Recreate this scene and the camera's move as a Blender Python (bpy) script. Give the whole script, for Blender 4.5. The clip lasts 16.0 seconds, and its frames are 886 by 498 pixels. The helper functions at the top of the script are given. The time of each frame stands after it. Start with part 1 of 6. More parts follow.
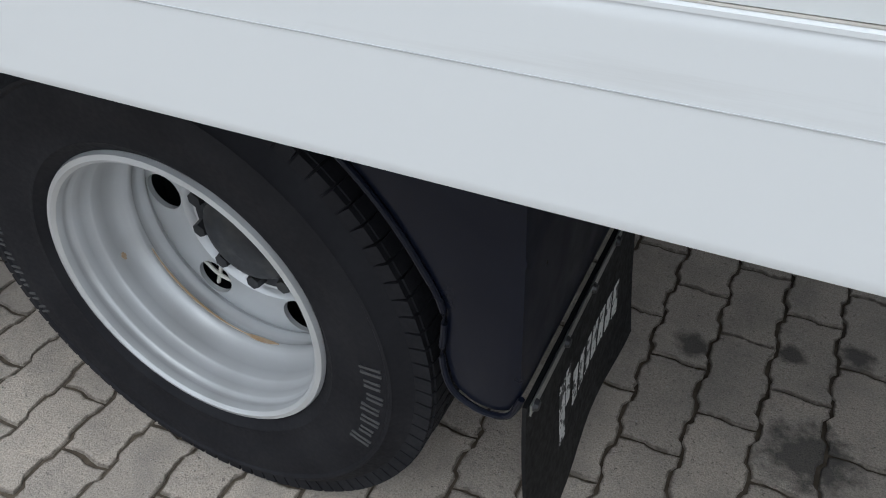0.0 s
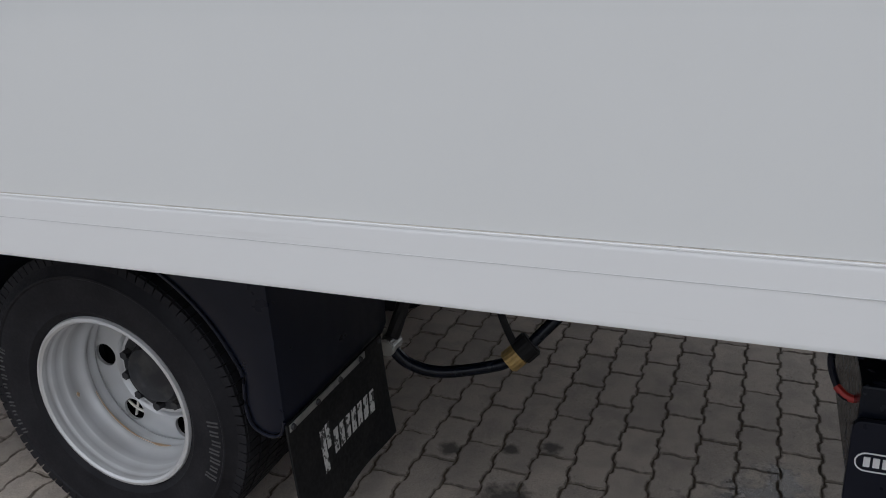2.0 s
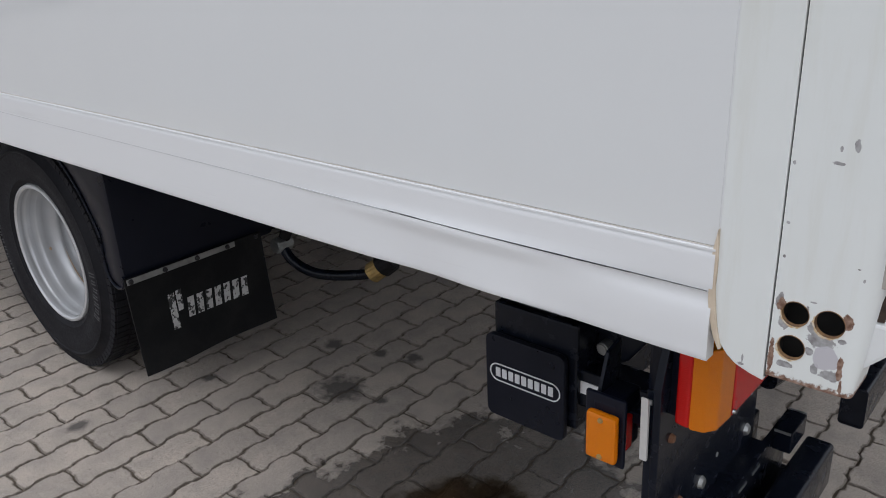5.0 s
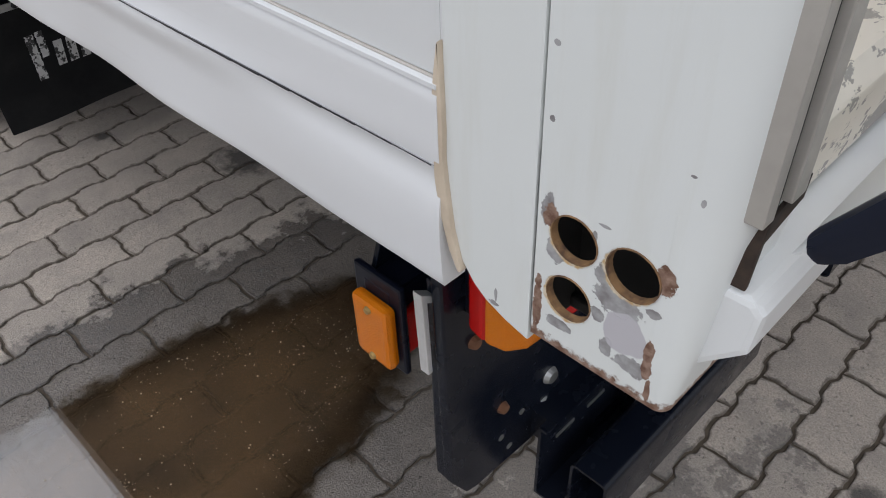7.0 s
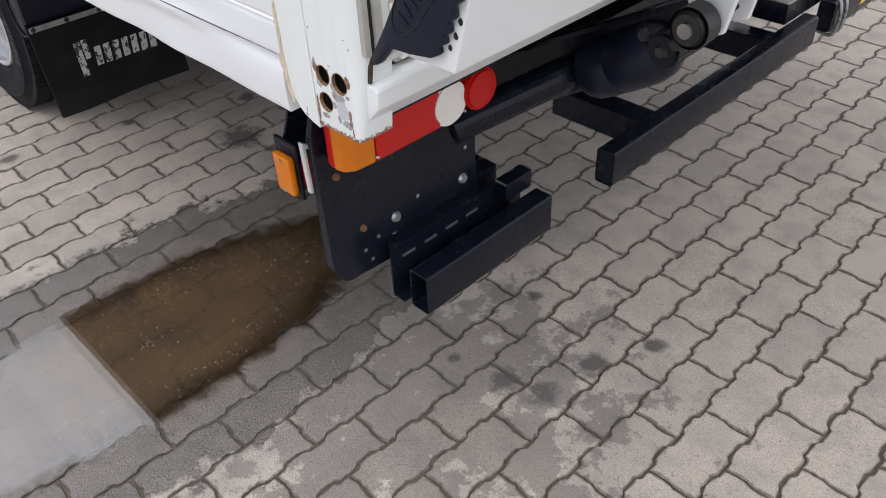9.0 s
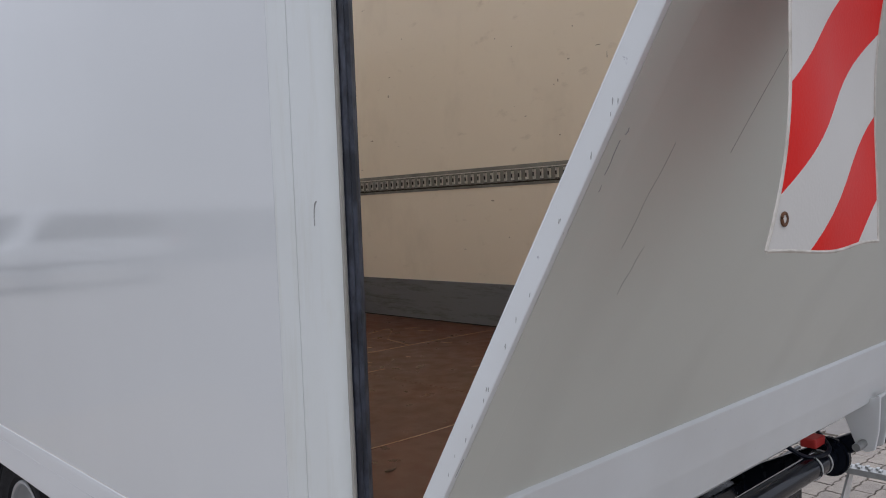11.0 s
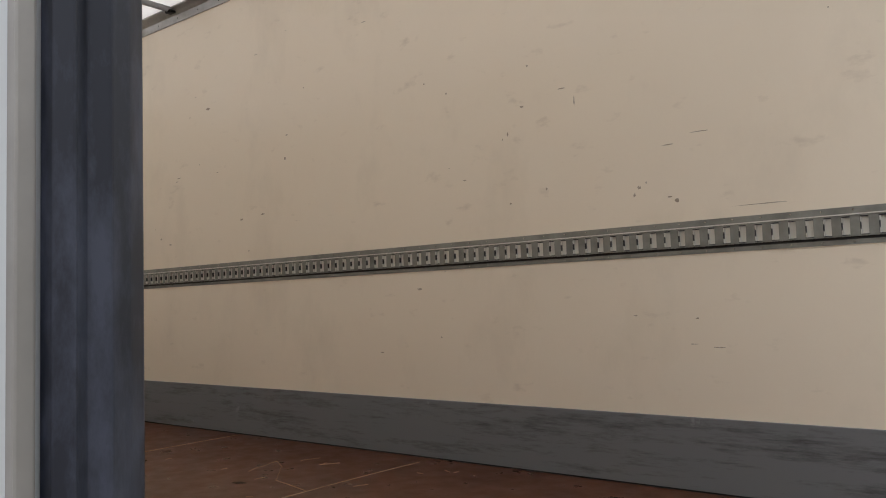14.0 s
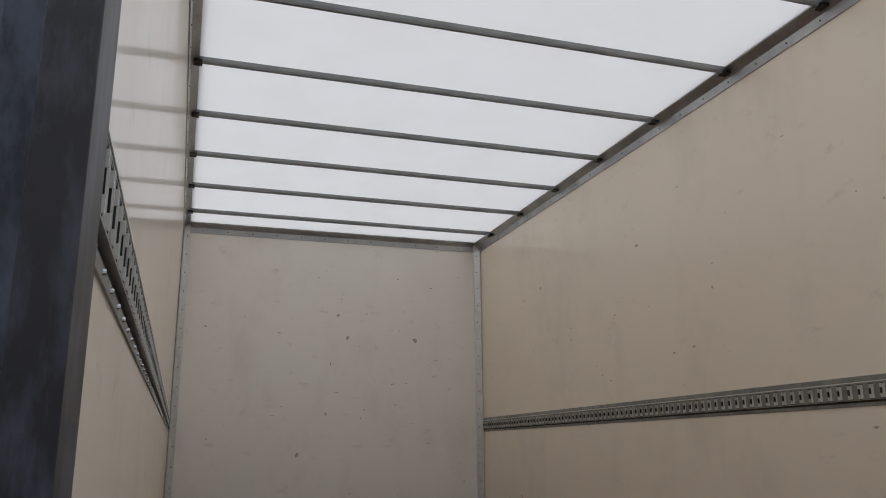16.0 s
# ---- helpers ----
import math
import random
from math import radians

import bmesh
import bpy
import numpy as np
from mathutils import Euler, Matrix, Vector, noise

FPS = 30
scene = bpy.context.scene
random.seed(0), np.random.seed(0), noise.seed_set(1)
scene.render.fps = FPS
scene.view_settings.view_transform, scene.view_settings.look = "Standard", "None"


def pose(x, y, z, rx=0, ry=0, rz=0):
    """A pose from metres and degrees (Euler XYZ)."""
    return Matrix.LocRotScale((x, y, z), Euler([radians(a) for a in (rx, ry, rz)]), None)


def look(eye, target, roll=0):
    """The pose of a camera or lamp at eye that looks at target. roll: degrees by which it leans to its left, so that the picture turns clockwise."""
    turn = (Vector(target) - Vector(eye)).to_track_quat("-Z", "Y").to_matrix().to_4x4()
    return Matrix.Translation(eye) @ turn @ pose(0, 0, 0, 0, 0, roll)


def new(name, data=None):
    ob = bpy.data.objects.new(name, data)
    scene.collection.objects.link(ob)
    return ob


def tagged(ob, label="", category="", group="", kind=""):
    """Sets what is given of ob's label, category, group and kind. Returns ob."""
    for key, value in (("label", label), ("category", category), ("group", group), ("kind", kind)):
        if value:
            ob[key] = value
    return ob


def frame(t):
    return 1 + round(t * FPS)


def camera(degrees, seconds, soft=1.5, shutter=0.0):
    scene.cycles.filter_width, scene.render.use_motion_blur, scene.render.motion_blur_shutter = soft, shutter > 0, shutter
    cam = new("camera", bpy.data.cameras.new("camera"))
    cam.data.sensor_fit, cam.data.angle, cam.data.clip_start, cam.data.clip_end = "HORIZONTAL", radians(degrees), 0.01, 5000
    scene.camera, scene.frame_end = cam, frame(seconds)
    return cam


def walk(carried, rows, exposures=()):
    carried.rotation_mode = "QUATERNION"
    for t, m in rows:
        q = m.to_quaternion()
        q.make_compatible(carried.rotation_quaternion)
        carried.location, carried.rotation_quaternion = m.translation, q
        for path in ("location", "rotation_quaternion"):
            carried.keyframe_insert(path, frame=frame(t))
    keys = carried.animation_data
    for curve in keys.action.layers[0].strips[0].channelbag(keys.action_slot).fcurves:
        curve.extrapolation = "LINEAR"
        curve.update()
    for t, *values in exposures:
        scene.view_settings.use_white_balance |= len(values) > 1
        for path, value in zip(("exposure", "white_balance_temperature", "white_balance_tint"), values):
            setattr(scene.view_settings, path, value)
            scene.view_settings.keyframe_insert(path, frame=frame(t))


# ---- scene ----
# The truck stands along x (its tail towards +x), its left flank is the plane y = 0, the paving is z = 0.
cam = camera(58.1, 16.0, 1.0)
PATH = [
    (0, -0.702, -0.382, 1.251, 50.634, 1.738, 25.981),
    (0.5, -0.563, -0.592, 1.348, 60.957, 2.963, 27.481),
    (1, -0.521, -0.797, 1.479, 66.430, 2.766, 25.546),
    (1.5, -0.256, -1.037, 1.555, 69.521, 2.827, 22.811),
    (2, 0.092, -1.156, 1.523, 69.705, 2.811, 21.532),
    (2.5, 0.469, -1.167, 1.561, 67.940, 2.560, 20.501),
    (3, 0.731, -1.173, 1.563, 66.611, 2.446, 21.420),
    (3.2, 0.829, -1.161, 1.559, 66.842, 2.492, 22.669),
    (5.3, 1.334, -0.682, 1.401, 67.022, 2.162, 42.699),
    (5.5, 1.299, -0.588, 1.372, 63.984, 2.027, 43.126),
    (6, 1.240, -0.438, 1.318, 60.741, 1.675, 43.809),
    (6.5, 1.241, -0.318, 1.317, 57.152, 1.556, 44.161),
    (7, 1.269, -0.256, 1.298, 49.323, 1.616, 44.496),
    (7.5, 1.311, -0.257, 1.311, 46.162, 1.717, 44.706),
    (8, 1.462, -0.322, 1.362, 45.255, 1.898, 45.023),
    (8.2, 1.564, -0.372, 1.403, 45.570, 1.974, 44.986),
    (10.3, 2.201, -0.753, 1.677, 72.337, 2.259, 45.953),
    (10.5, 2.211, -0.761, 1.716, 76.532, 2.183, 46.098),
    (11, 2.245, -0.765, 1.786, 87.219, 2.169, 46.341),
    (11.5, 2.218, -0.764, 1.779, 94.085, 1.959, 46.374),
    (12, 2.051, -0.673, 1.730, 95.013, 1.771, 46.436),
    (12.5, 1.871, -0.555, 1.690, 93.915, 1.653, 46.499),
    (13, 1.669, -0.424, 1.723, 93.979, 1.529, 46.507),
    (13.3, 1.570, -0.333, 1.746, 94.248, 1.348, 45.927),
    (13.5, 1.519, -0.253, 1.765, 94.240, 1.422, 45.528),
    (13.8, 1.448, -0.138, 1.766, 94.150, 1.600, 41.200),
    (14, 1.416, -0.079, 1.770, 93.817, 1.780, 38.797),
    (14.5, 1.394, 0.011, 1.783, 93.672, 1.468, 40.095),
    (15, 1.396, 0.058, 1.768, 93.744, 0.773, 48.953),
    (15.5, 1.445, 0.086, 1.774, 96.596, 0.539, 61.157),
    (16, 1.535, 0.128, 1.761, 104.140, 0.442, 72.128),
]
EXPO = [(0.0, 0.45, 5800, 6), (0.5, 0.1, 5850, 6), (1.0, 0.06, 5900, 8), (1.5, -0.12, 6000, 10), (2.0, 0.0, 6000, 11), (3.2, 0.14, 6000, 12), (5.3, 0.16, 6000, 12), (7.0, 0.17, 6050, 12), (8.2, 0.68, 6150, 13), (10.3, 0.25, 5800, 12), (11.0, -0.22, 5800, 14), (12.0, -0.42, 5800, 14), (13.5, -0.37, 5800, 14), (14.0, 0.08, 5950, 13), (14.5, 0.0, 5850, 12), (15.0, 0.25, 5700, 12), (15.5, 0.27, 5700, 12), (16.0, -0.24, 5550, 12)]
walk(cam, [(t, pose(*p)) for t, *p in PATH], EXPO)

# ---- light: an even grey sky ----
world = bpy.data.worlds.new("overcast_sky")
scene.world = world
world.use_nodes = True
wn = world.node_tree.nodes
wl = world.node_tree.links
sky = wn.new("ShaderNodeTexSky")
sky.sky_type = "NISHITA"
sky.sun_disc = False
sky.sun_elevation = radians(67)
sky.sun_rotation = radians(161)
sky.dust_density = 3.0
grey = wn.new("ShaderNodeHueSaturation")
grey.inputs["Saturation"].default_value = 0.4
wl.new(sky.outputs[0], grey.inputs["Color"])
veil = wn.new("ShaderNodeMix")
veil.data_type = "RGBA"
veil.inputs[0].default_value = 0.8
# cloud cover: twice as bright overhead as at the horizon
way = wn.new("ShaderNodeTexCoord")
axes = wn.new("ShaderNodeSeparateXYZ")
wl.new(way.outputs["Generated"], axes.inputs[0])
height = wn.new("ShaderNodeMapRange")
height.inputs["To Min"].default_value = 0.5
wl.new(axes.outputs["Z"], height.inputs["Value"])
cloud = wn.new("ShaderNodeVectorMath")
cloud.operation = "SCALE"
cloud.inputs[0].default_value = (9.7, 9.6, 9.5)
puffs = wn.new("ShaderNodeTexNoise")
puffs.inputs["Scale"].default_value = 3.0
puffs.inputs["Detail"].default_value = 4.0
wl.new(way.outputs["Generated"], puffs.inputs["Vector"])
depth_ = wn.new("ShaderNodeMapRange")
depth_.inputs["From Min"].default_value = 0.3
depth_.inputs["From Max"].default_value = 0.7
depth_.inputs["To Min"].default_value = 0.78
depth_.inputs["To Max"].default_value = 1.22
wl.new(puffs.outputs["Fac"], depth_.inputs["Value"])
both = wn.new("ShaderNodeMath")
both.operation = "MULTIPLY"
wl.new(height.outputs[0], both.inputs[0])
wl.new(depth_.outputs[0], both.inputs[1])
wl.new(both.outputs[0], cloud.inputs["Scale"])
wl.new(cloud.outputs[0], veil.inputs[7])
wl.new(grey.outputs[0], veil.inputs[6])
wl.new(veil.outputs[2], wn["Background"].inputs["Color"])
wn["Background"].inputs["Strength"].default_value = 0.14
sun_data = bpy.data.lights.new("sun", "SUN")
sun_data.energy = 0.5
sun_data.angle = radians(40)
sun_data.color = (1.0, 0.97, 0.93)
sun = new("sun", sun_data)
sun.matrix_world = look((0.0, 0.0, 0.0), (-0.15, 0.36, -0.92))


# ---- materials ----
def shader(name, base, rough=0.5, metal=0.0, coat=0.0, coat_rough=0.1, spec=0.5):
    m = bpy.data.materials.new(name)
    m.use_nodes = True
    b = m.node_tree.nodes["Principled BSDF"]
    b.inputs["Base Color"].default_value = (*base, 1)
    b.inputs["Roughness"].default_value = rough
    b.inputs["Metallic"].default_value = metal
    b.inputs["Coat Weight"].default_value = coat
    b.inputs["Coat Roughness"].default_value = coat_rough
    b.inputs["Specular IOR Level"].default_value = spec
    return m


def node(m, kind, **values):
    n = m.node_tree.nodes.new(kind)
    for k, v in values.items():
        n.inputs[k.replace("_", " ")].default_value = v
    return n


def wire(m, a, b):
    m.node_tree.links.new(a, b)


def place(m, stretch=(1, 1, 1)):
    """World-sized coordinates of the mesh, stretched."""
    c = m.node_tree.nodes.new("ShaderNodeTexCoord")
    mp = m.node_tree.nodes.new("ShaderNodeMapping")
    mp.inputs["Scale"].default_value = stretch
    wire(m, c.outputs["Object"], mp.inputs["Vector"])
    return mp.outputs[0]


def noise_of(m, scale, detail=4.0, rough=0.55, stretch=(1, 1, 1), at=None):
    n = node(m, "ShaderNodeTexNoise", Scale=scale, Detail=detail, Roughness=rough)
    wire(m, at if at is not None else place(m, stretch), n.inputs["Vector"])
    return n.outputs["Fac"]


def ramp(m, fac, low, high, a=0.0, b=1.0):
    r = m.node_tree.nodes.new("ShaderNodeMapRange")
    r.inputs["From Min"].default_value = low
    r.inputs["From Max"].default_value = high
    r.inputs["To Min"].default_value = a
    r.inputs["To Max"].default_value = b
    wire(m, fac, r.inputs["Value"])
    return r.outputs[0]


def mixed(m, fac, a, b, how="MIX"):
    n = m.node_tree.nodes.new("ShaderNodeMix")
    n.data_type = "RGBA"
    n.blend_type = how
    for sock, v in ((n.inputs[0], fac), (n.inputs[6], a), (n.inputs[7], b)):
        if isinstance(v, (int, float)):
            sock.default_value = v
        elif isinstance(v, tuple):
            sock.default_value = (*v, 1)
        else:
            wire(m, v, sock)
    return n.outputs[2]


def math_of(m, how, a, b=0.0):
    n = m.node_tree.nodes.new("ShaderNodeMath")
    n.operation = how
    for sock, v in ((n.inputs[0], a), (n.inputs[1], b)):
        if isinstance(v, (int, float)):
            sock.default_value = v
        else:
            wire(m, v, sock)
    return n.outputs[0]


def colour(m, out):
    wire(m, out, m.node_tree.nodes["Principled BSDF"].inputs["Base Color"])


def roughness(m, out):
    wire(m, out, m.node_tree.nodes["Principled BSDF"].inputs["Roughness"])


def bump(m, height, strength=0.2, distance=0.002):
    n = m.node_tree.nodes.new("ShaderNodeBump")
    n.inputs["Strength"].default_value = strength
    n.inputs["Distance"].default_value = distance
    wire(m, height, n.inputs["Height"])
    wire(m, n.outputs[0], m.node_tree.nodes["Principled BSDF"].inputs["Normal"])


def worn(name, base, other, rough, scale=6.0, low=0.45, high=0.75, metal=0.0, grain=60.0, bumps=0.1, coat=0.0, spec=0.5):
    """A surface with large stains towards another colour, fine grain and a little relief."""
    m = shader(name, base, rough, metal, coat, 0.08, spec)
    big = ramp(m, noise_of(m, scale, 6.0), low, high)
    fine = noise_of(m, grain, 3.0)
    c = mixed(m, big, base, other)
    c = mixed(m, ramp(m, fine, 0.3, 0.7, 0.0, 0.22), c, other)
    colour(m, c)
    roughness(m, ramp(m, fine, 0.3, 0.7, max(rough - 0.08, 0.03), min(rough + 0.1, 1.0)))
    if bumps:
        bump(m, fine, bumps, 0.001)
    return m


# outer flank: glossy white laminate, faintly dirty
M_PANEL = shader("white_laminate", (0.70, 0.72, 0.72), 0.22, 0.0, 0.5, 0.06)
colour(M_PANEL, mixed(M_PANEL, ramp(M_PANEL, noise_of(M_PANEL, 1.3, 5.0, 0.6, (1, 1, 0.5)), 0.35, 0.75, 0.0, 0.35), (0.655, 0.672, 0.672), (0.60, 0.61, 0.61)))
roughness(M_PANEL, ramp(M_PANEL, noise_of(M_PANEL, 2.0, 2.0), 0.3, 0.7, 0.07, 0.11))
bump(M_PANEL, noise_of(M_PANEL, 1.6, 1.0), 0.03, 0.01)
M_RAIL = shader("white_aluminium_rail", (0.74, 0.75, 0.75), 0.32, 0.0, 0.2, 0.15)
streak = ramp(M_RAIL, noise_of(M_RAIL, 3.0, 8.0, 0.7, (0.35, 1, 9)), 0.60, 0.75, 0.0, 0.4)
colour(M_RAIL, mixed(M_RAIL, streak, (0.69, 0.702, 0.708), (0.52, 0.515, 0.51)))
bump(M_RAIL, noise_of(M_RAIL, 3.0, 8.0, 0.7, (0.35, 1, 9)), 0.08, 0.001)
# white paint with chips down to grey primer and rust
M_POST = shader("chipped_white_paint", (0.72, 0.75, 0.74), 0.3, 0.0, 0.15, 0.15)


def blots(m, at, ragged, list_of):
    """Ragged wear marks on an upright face: middle x, z and half sizes in x and z."""
    total = None
    for cx, cz, rx, rz in list_of:
        d = m.node_tree.nodes.new("ShaderNodeVectorMath")
        d.operation = "SUBTRACT"
        d.inputs[1].default_value = (cx, 0.0, cz)
        wire(m, at, d.inputs[0])
        e = m.node_tree.nodes.new("ShaderNodeVectorMath")
        e.operation = "MULTIPLY"
        e.inputs[1].default_value = (1 / rx, 8.0, 1 / rz)
        wire(m, d.outputs[0], e.inputs[0])
        q = m.node_tree.nodes.new("ShaderNodeVectorMath")
        q.operation = "LENGTH"
        wire(m, e.outputs[0], q.inputs[0])
        f = ramp(m, math_of(m, "ADD", q.outputs["Value"], ragged), 1.02, 0.96)
        total = f if total is None else math_of(m, "MAXIMUM", total, f)
    return total


HOLES = [(1.0985, 1.042, 0.0145), (1.0985, 1.002, 0.0145), (1.1335, 1.040, 0.0155)]
at_ = place(M_POST)
rag = ramp(M_POST, noise_of(M_POST, 130.0, 6.0, 0.7), 0.25, 0.75, -0.55, 0.55)
rag_soft = ramp(M_POST, noise_of(M_POST, 60.0, 3.0, 0.5), 0.25, 0.75, -0.22, 0.22)
paint = mixed(M_POST, ramp(M_POST, noise_of(M_POST, 4.0, 5.0), 0.45, 0.8, 0.0, 0.4), (0.69, 0.715, 0.70), (0.60, 0.62, 0.58))
# yellowish grime where the post rounds towards the tail
grime = ramp(M_POST, noise_of(M_POST, 9.0, 6.0, 0.65, (3, 1, 0.35)), 0.50, 0.80, 0.0, 0.35)
paint = mixed(M_POST, grime, paint, (0.50, 0.48, 0.38))
bare = blots(M_POST, at_, rag, [(1.0815, 1.053, 0.0045, 0.010), (1.0885, 1.030, 0.006, 0.008), (1.1180, 1.031, 0.0055, 0.008), (1.1270, 1.018, 0.014, 0.009), (1.1465, 1.024, 0.004, 0.003), (1.1240, 0.984, 0.004, 0.006), (1.1405, 0.981, 0.010, 0.006), (1.0930, 0.9795, 0.009, 0.004), (1.1170, 1.003, 0.004, 0.005), (1.1150, 1.060, 0.004, 0.001), (1.1100, 1.052, 0.0015, 0.003), (1.1345, 1.230, 0.0030, 0.0055), (1.1205, 1.2107, 0.005, 0.002), (1.1206, 1.2251, 0.0014, 0.003), (1.0786, 1.2057, 0.0017, 0.0024), (1.0798, 1.1420, 0.0018, 0.0014), (1.0800, 1.1045, 0.0017, 0.0017), (1.1526, 1.1064, 0.0016, 0.0009), (1.1584, 1.0944, 0.0010, 0.0018), (1.0465, 0.9644, 0.004, 0.002), (1.0480, 0.972, 0.0012, 0.006)])
filler = blots(M_POST, at_, rag_soft, [(1.1345, 1.0005, 0.0125, 0.0145)])
rusty_ = blots(M_POST, at_, rag, [(1.0835, 1.050, 0.0045, 0.008), (1.1495, 1.046, 0.0055, 0.009), (1.1490, 0.997, 0.0030, 0.010), (1.1490, 0.984, 0.0030, 0.006), (1.1520, 0.970, 0.0018, 0.009), (1.0785, 0.985, 0.0030, 0.022)])
crust = blots(M_POST, at_, ramp(M_POST, noise_of(M_POST, 150.0, 4.0, 0.6), 0.25, 0.75, -0.10, 0.10), [(hx - 0.0016, hz - 0.0020, hr * 1.02, hr * 1.03) for hx, hz, hr in HOLES])
m_sep = M_POST.node_tree.nodes.new("ShaderNodeSeparateXYZ")
wire(M_POST, at_, m_sep.inputs[0])
edge_ = ramp(M_POST, math_of(M_POST, "ADD", m_sep.outputs["Z"], math_of(M_POST, "MULTIPLY", rag, 0.012)), 0.9660, 0.9630)
edge_ = math_of(M_POST, "MULTIPLY", edge_, ramp(M_POST, m_sep.outputs["X"], 1.0745, 1.0750))
c = mixed(M_POST, bare, paint, mixed(M_POST, ramp(M_POST, noise_of(M_POST, 90.0, 4.0), 0.4, 0.65), (0.36, 0.36, 0.36), (0.20, 0.19, 0.19)))
c = mixed(M_POST, filler, c, (0.47, 0.46, 0.485))
c = mixed(M_POST, crust, c, mixed(M_POST, ramp(M_POST, noise_of(M_POST, 220.0, 4.0), 0.40, 0.62), (0.52, 0.36, 0.17), (0.66, 0.60, 0.47)))
tone_ = mixed(M_POST, ramp(M_POST, noise_of(M_POST, 170.0, 4.0), 0.4, 0.65), (0.13, 0.065, 0.04), (0.30, 0.20, 0.15))
c = mixed(M_POST, math_of(M_POST, "MAXIMUM", rusty_, edge_), c, tone_)
colour(M_POST, c)
worn_ = math_of(M_POST, "MAXIMUM", math_of(M_POST, "MAXIMUM", bare, rusty_), math_of(M_POST, "MAXIMUM", crust, edge_))
roughness(M_POST, ramp(M_POST, worn_, 0.0, 1.0, 0.30, 0.75))
bump(M_POST, math_of(M_POST, "SUBTRACT", math_of(M_POST, "MULTIPLY", rag, math_of(M_POST, "MULTIPLY", worn_, 0.4)), math_of(M_POST, "MULTIPLY", worn_, 0.6)), 0.6, 0.0008)
M_PLATFORM = shader("white_platform_paint", (0.70, 0.71, 0.69), 0.4, 0.0, 0.1, 0.2)
chip = ramp(M_PLATFORM, noise_of(M_PLATFORM, 14.0, 6.0, 0.65, (1, 2.5, 0.8)), 0.70, 0.73)
colour(M_PLATFORM, mixed(M_PLATFORM, chip, mixed(M_PLATFORM, ramp(M_PLATFORM, noise_of(M_PLATFORM, 2.5, 6.0), 0.4, 0.8, 0.0, 0.5), (0.71, 0.73, 0.73), (0.58, 0.58, 0.56)), (0.30, 0.30, 0.34)))
# same paint as M_PLATFORM, coloured darker and warmer for its downward-facing shade
M_SHADED_FACE = shader("shaded_platform_paint", (0.55, 0.55, 0.50), 0.3)
c = mixed(M_SHADED_FACE, noise_of(M_SHADED_FACE, 1.3, 2.0), (0.665, 0.677, 0.617), (0.59, 0.60, 0.54))
colour(M_SHADED_FACE, mixed(M_SHADED_FACE, ramp(M_SHADED_FACE, noise_of(M_SHADED_FACE, 3.0, 2.0, 0.5, (0.5, 1.2, 0.5)), 0.5, 0.95, 0.0, 0.35), c, (0.36, 0.36, 0.31)))
roughness(M_SHADED_FACE, ramp(M_SHADED_FACE, noise_of(M_SHADED_FACE, 3.0, 3.0), 0.3, 0.7, 0.32, 0.42))
M_SCUFF = shader("flaking_white_sill_paint", (0.74, 0.71, 0.63), 0.55)
flaked = ramp(M_SCUFF, math_of(M_SCUFF, "ADD", math_of(M_SCUFF, "MULTIPLY", noise_of(M_SCUFF, 7.0, 2.0), 0.45), math_of(M_SCUFF, "MULTIPLY", noise_of(M_SCUFF, 55.0, 7.0, 0.72, (1, 0.5, 1)), 0.55)), 0.482, 0.492)
speck_ = ramp(M_SCUFF, noise_of(M_SCUFF, 110.0, 4.0, 0.6, (1.6, 0.6, 1)), 0.61, 0.63)
c = mixed(M_SCUFF, noise_of(M_SCUFF, 12.0, 4.0), (0.78, 0.74, 0.64), (0.68, 0.66, 0.60))
c = mixed(M_SCUFF, math_of(M_SCUFF, "MAXIMUM", flaked, speck_), c, mixed(M_SCUFF, noise_of(M_SCUFF, 30.0, 5.0), (0.42, 0.41, 0.38), (0.26, 0.25, 0.23)))
colour(M_SCUFF, mixed(M_SCUFF, ramp(M_SCUFF, noise_of(M_SCUFF, 16.0, 6.0, 0.7), 0.68, 0.76), c, (0.30, 0.17, 0.07)))
bump(M_SCUFF, flaked, 0.5, -0.001)


def inner_wall(name, light, dark):
    """Glossy inner wall laminate with faint stains and scratches."""
    m = shader(name, light, 0.35, 0.0, 0.5, 0.1)
    stain = ramp(m, noise_of(m, 7.0, 6.0, 0.6, (1, 1, 2.2)), 0.62, 0.76, 0.0, 0.40)
    scratch = ramp(m, noise_of(m, 5.0, 8.0, 0.7, (0.8, 1, 14)), 0.71, 0.74, 0.0, 0.6)
    c = mixed(m, ramp(m, noise_of(m, 0.8, 4.0), 0.35, 0.7, 0.0, 0.6), light, dark)
    c = mixed(m, ramp(m, noise_of(m, 2.2, 6.0, 0.65, (1, 1, 0.6)), 0.52, 0.75, 0.0, 0.35), c, (0.66, 0.57, 0.44))
    c = mixed(m, stain, c, (0.56, 0.46, 0.34))
    colour(m, mixed(m, scratch, c, (0.24, 0.20, 0.17)))
    roughness(m, ramp(m, noise_of(m, 3.0, 4.0), 0.3, 0.7, 0.3, 0.5))
    bump(m, noise_of(m, 3.0, 3.0, 0.5, (2, 2, 0.7)), 0.05, 0.006)
    return m


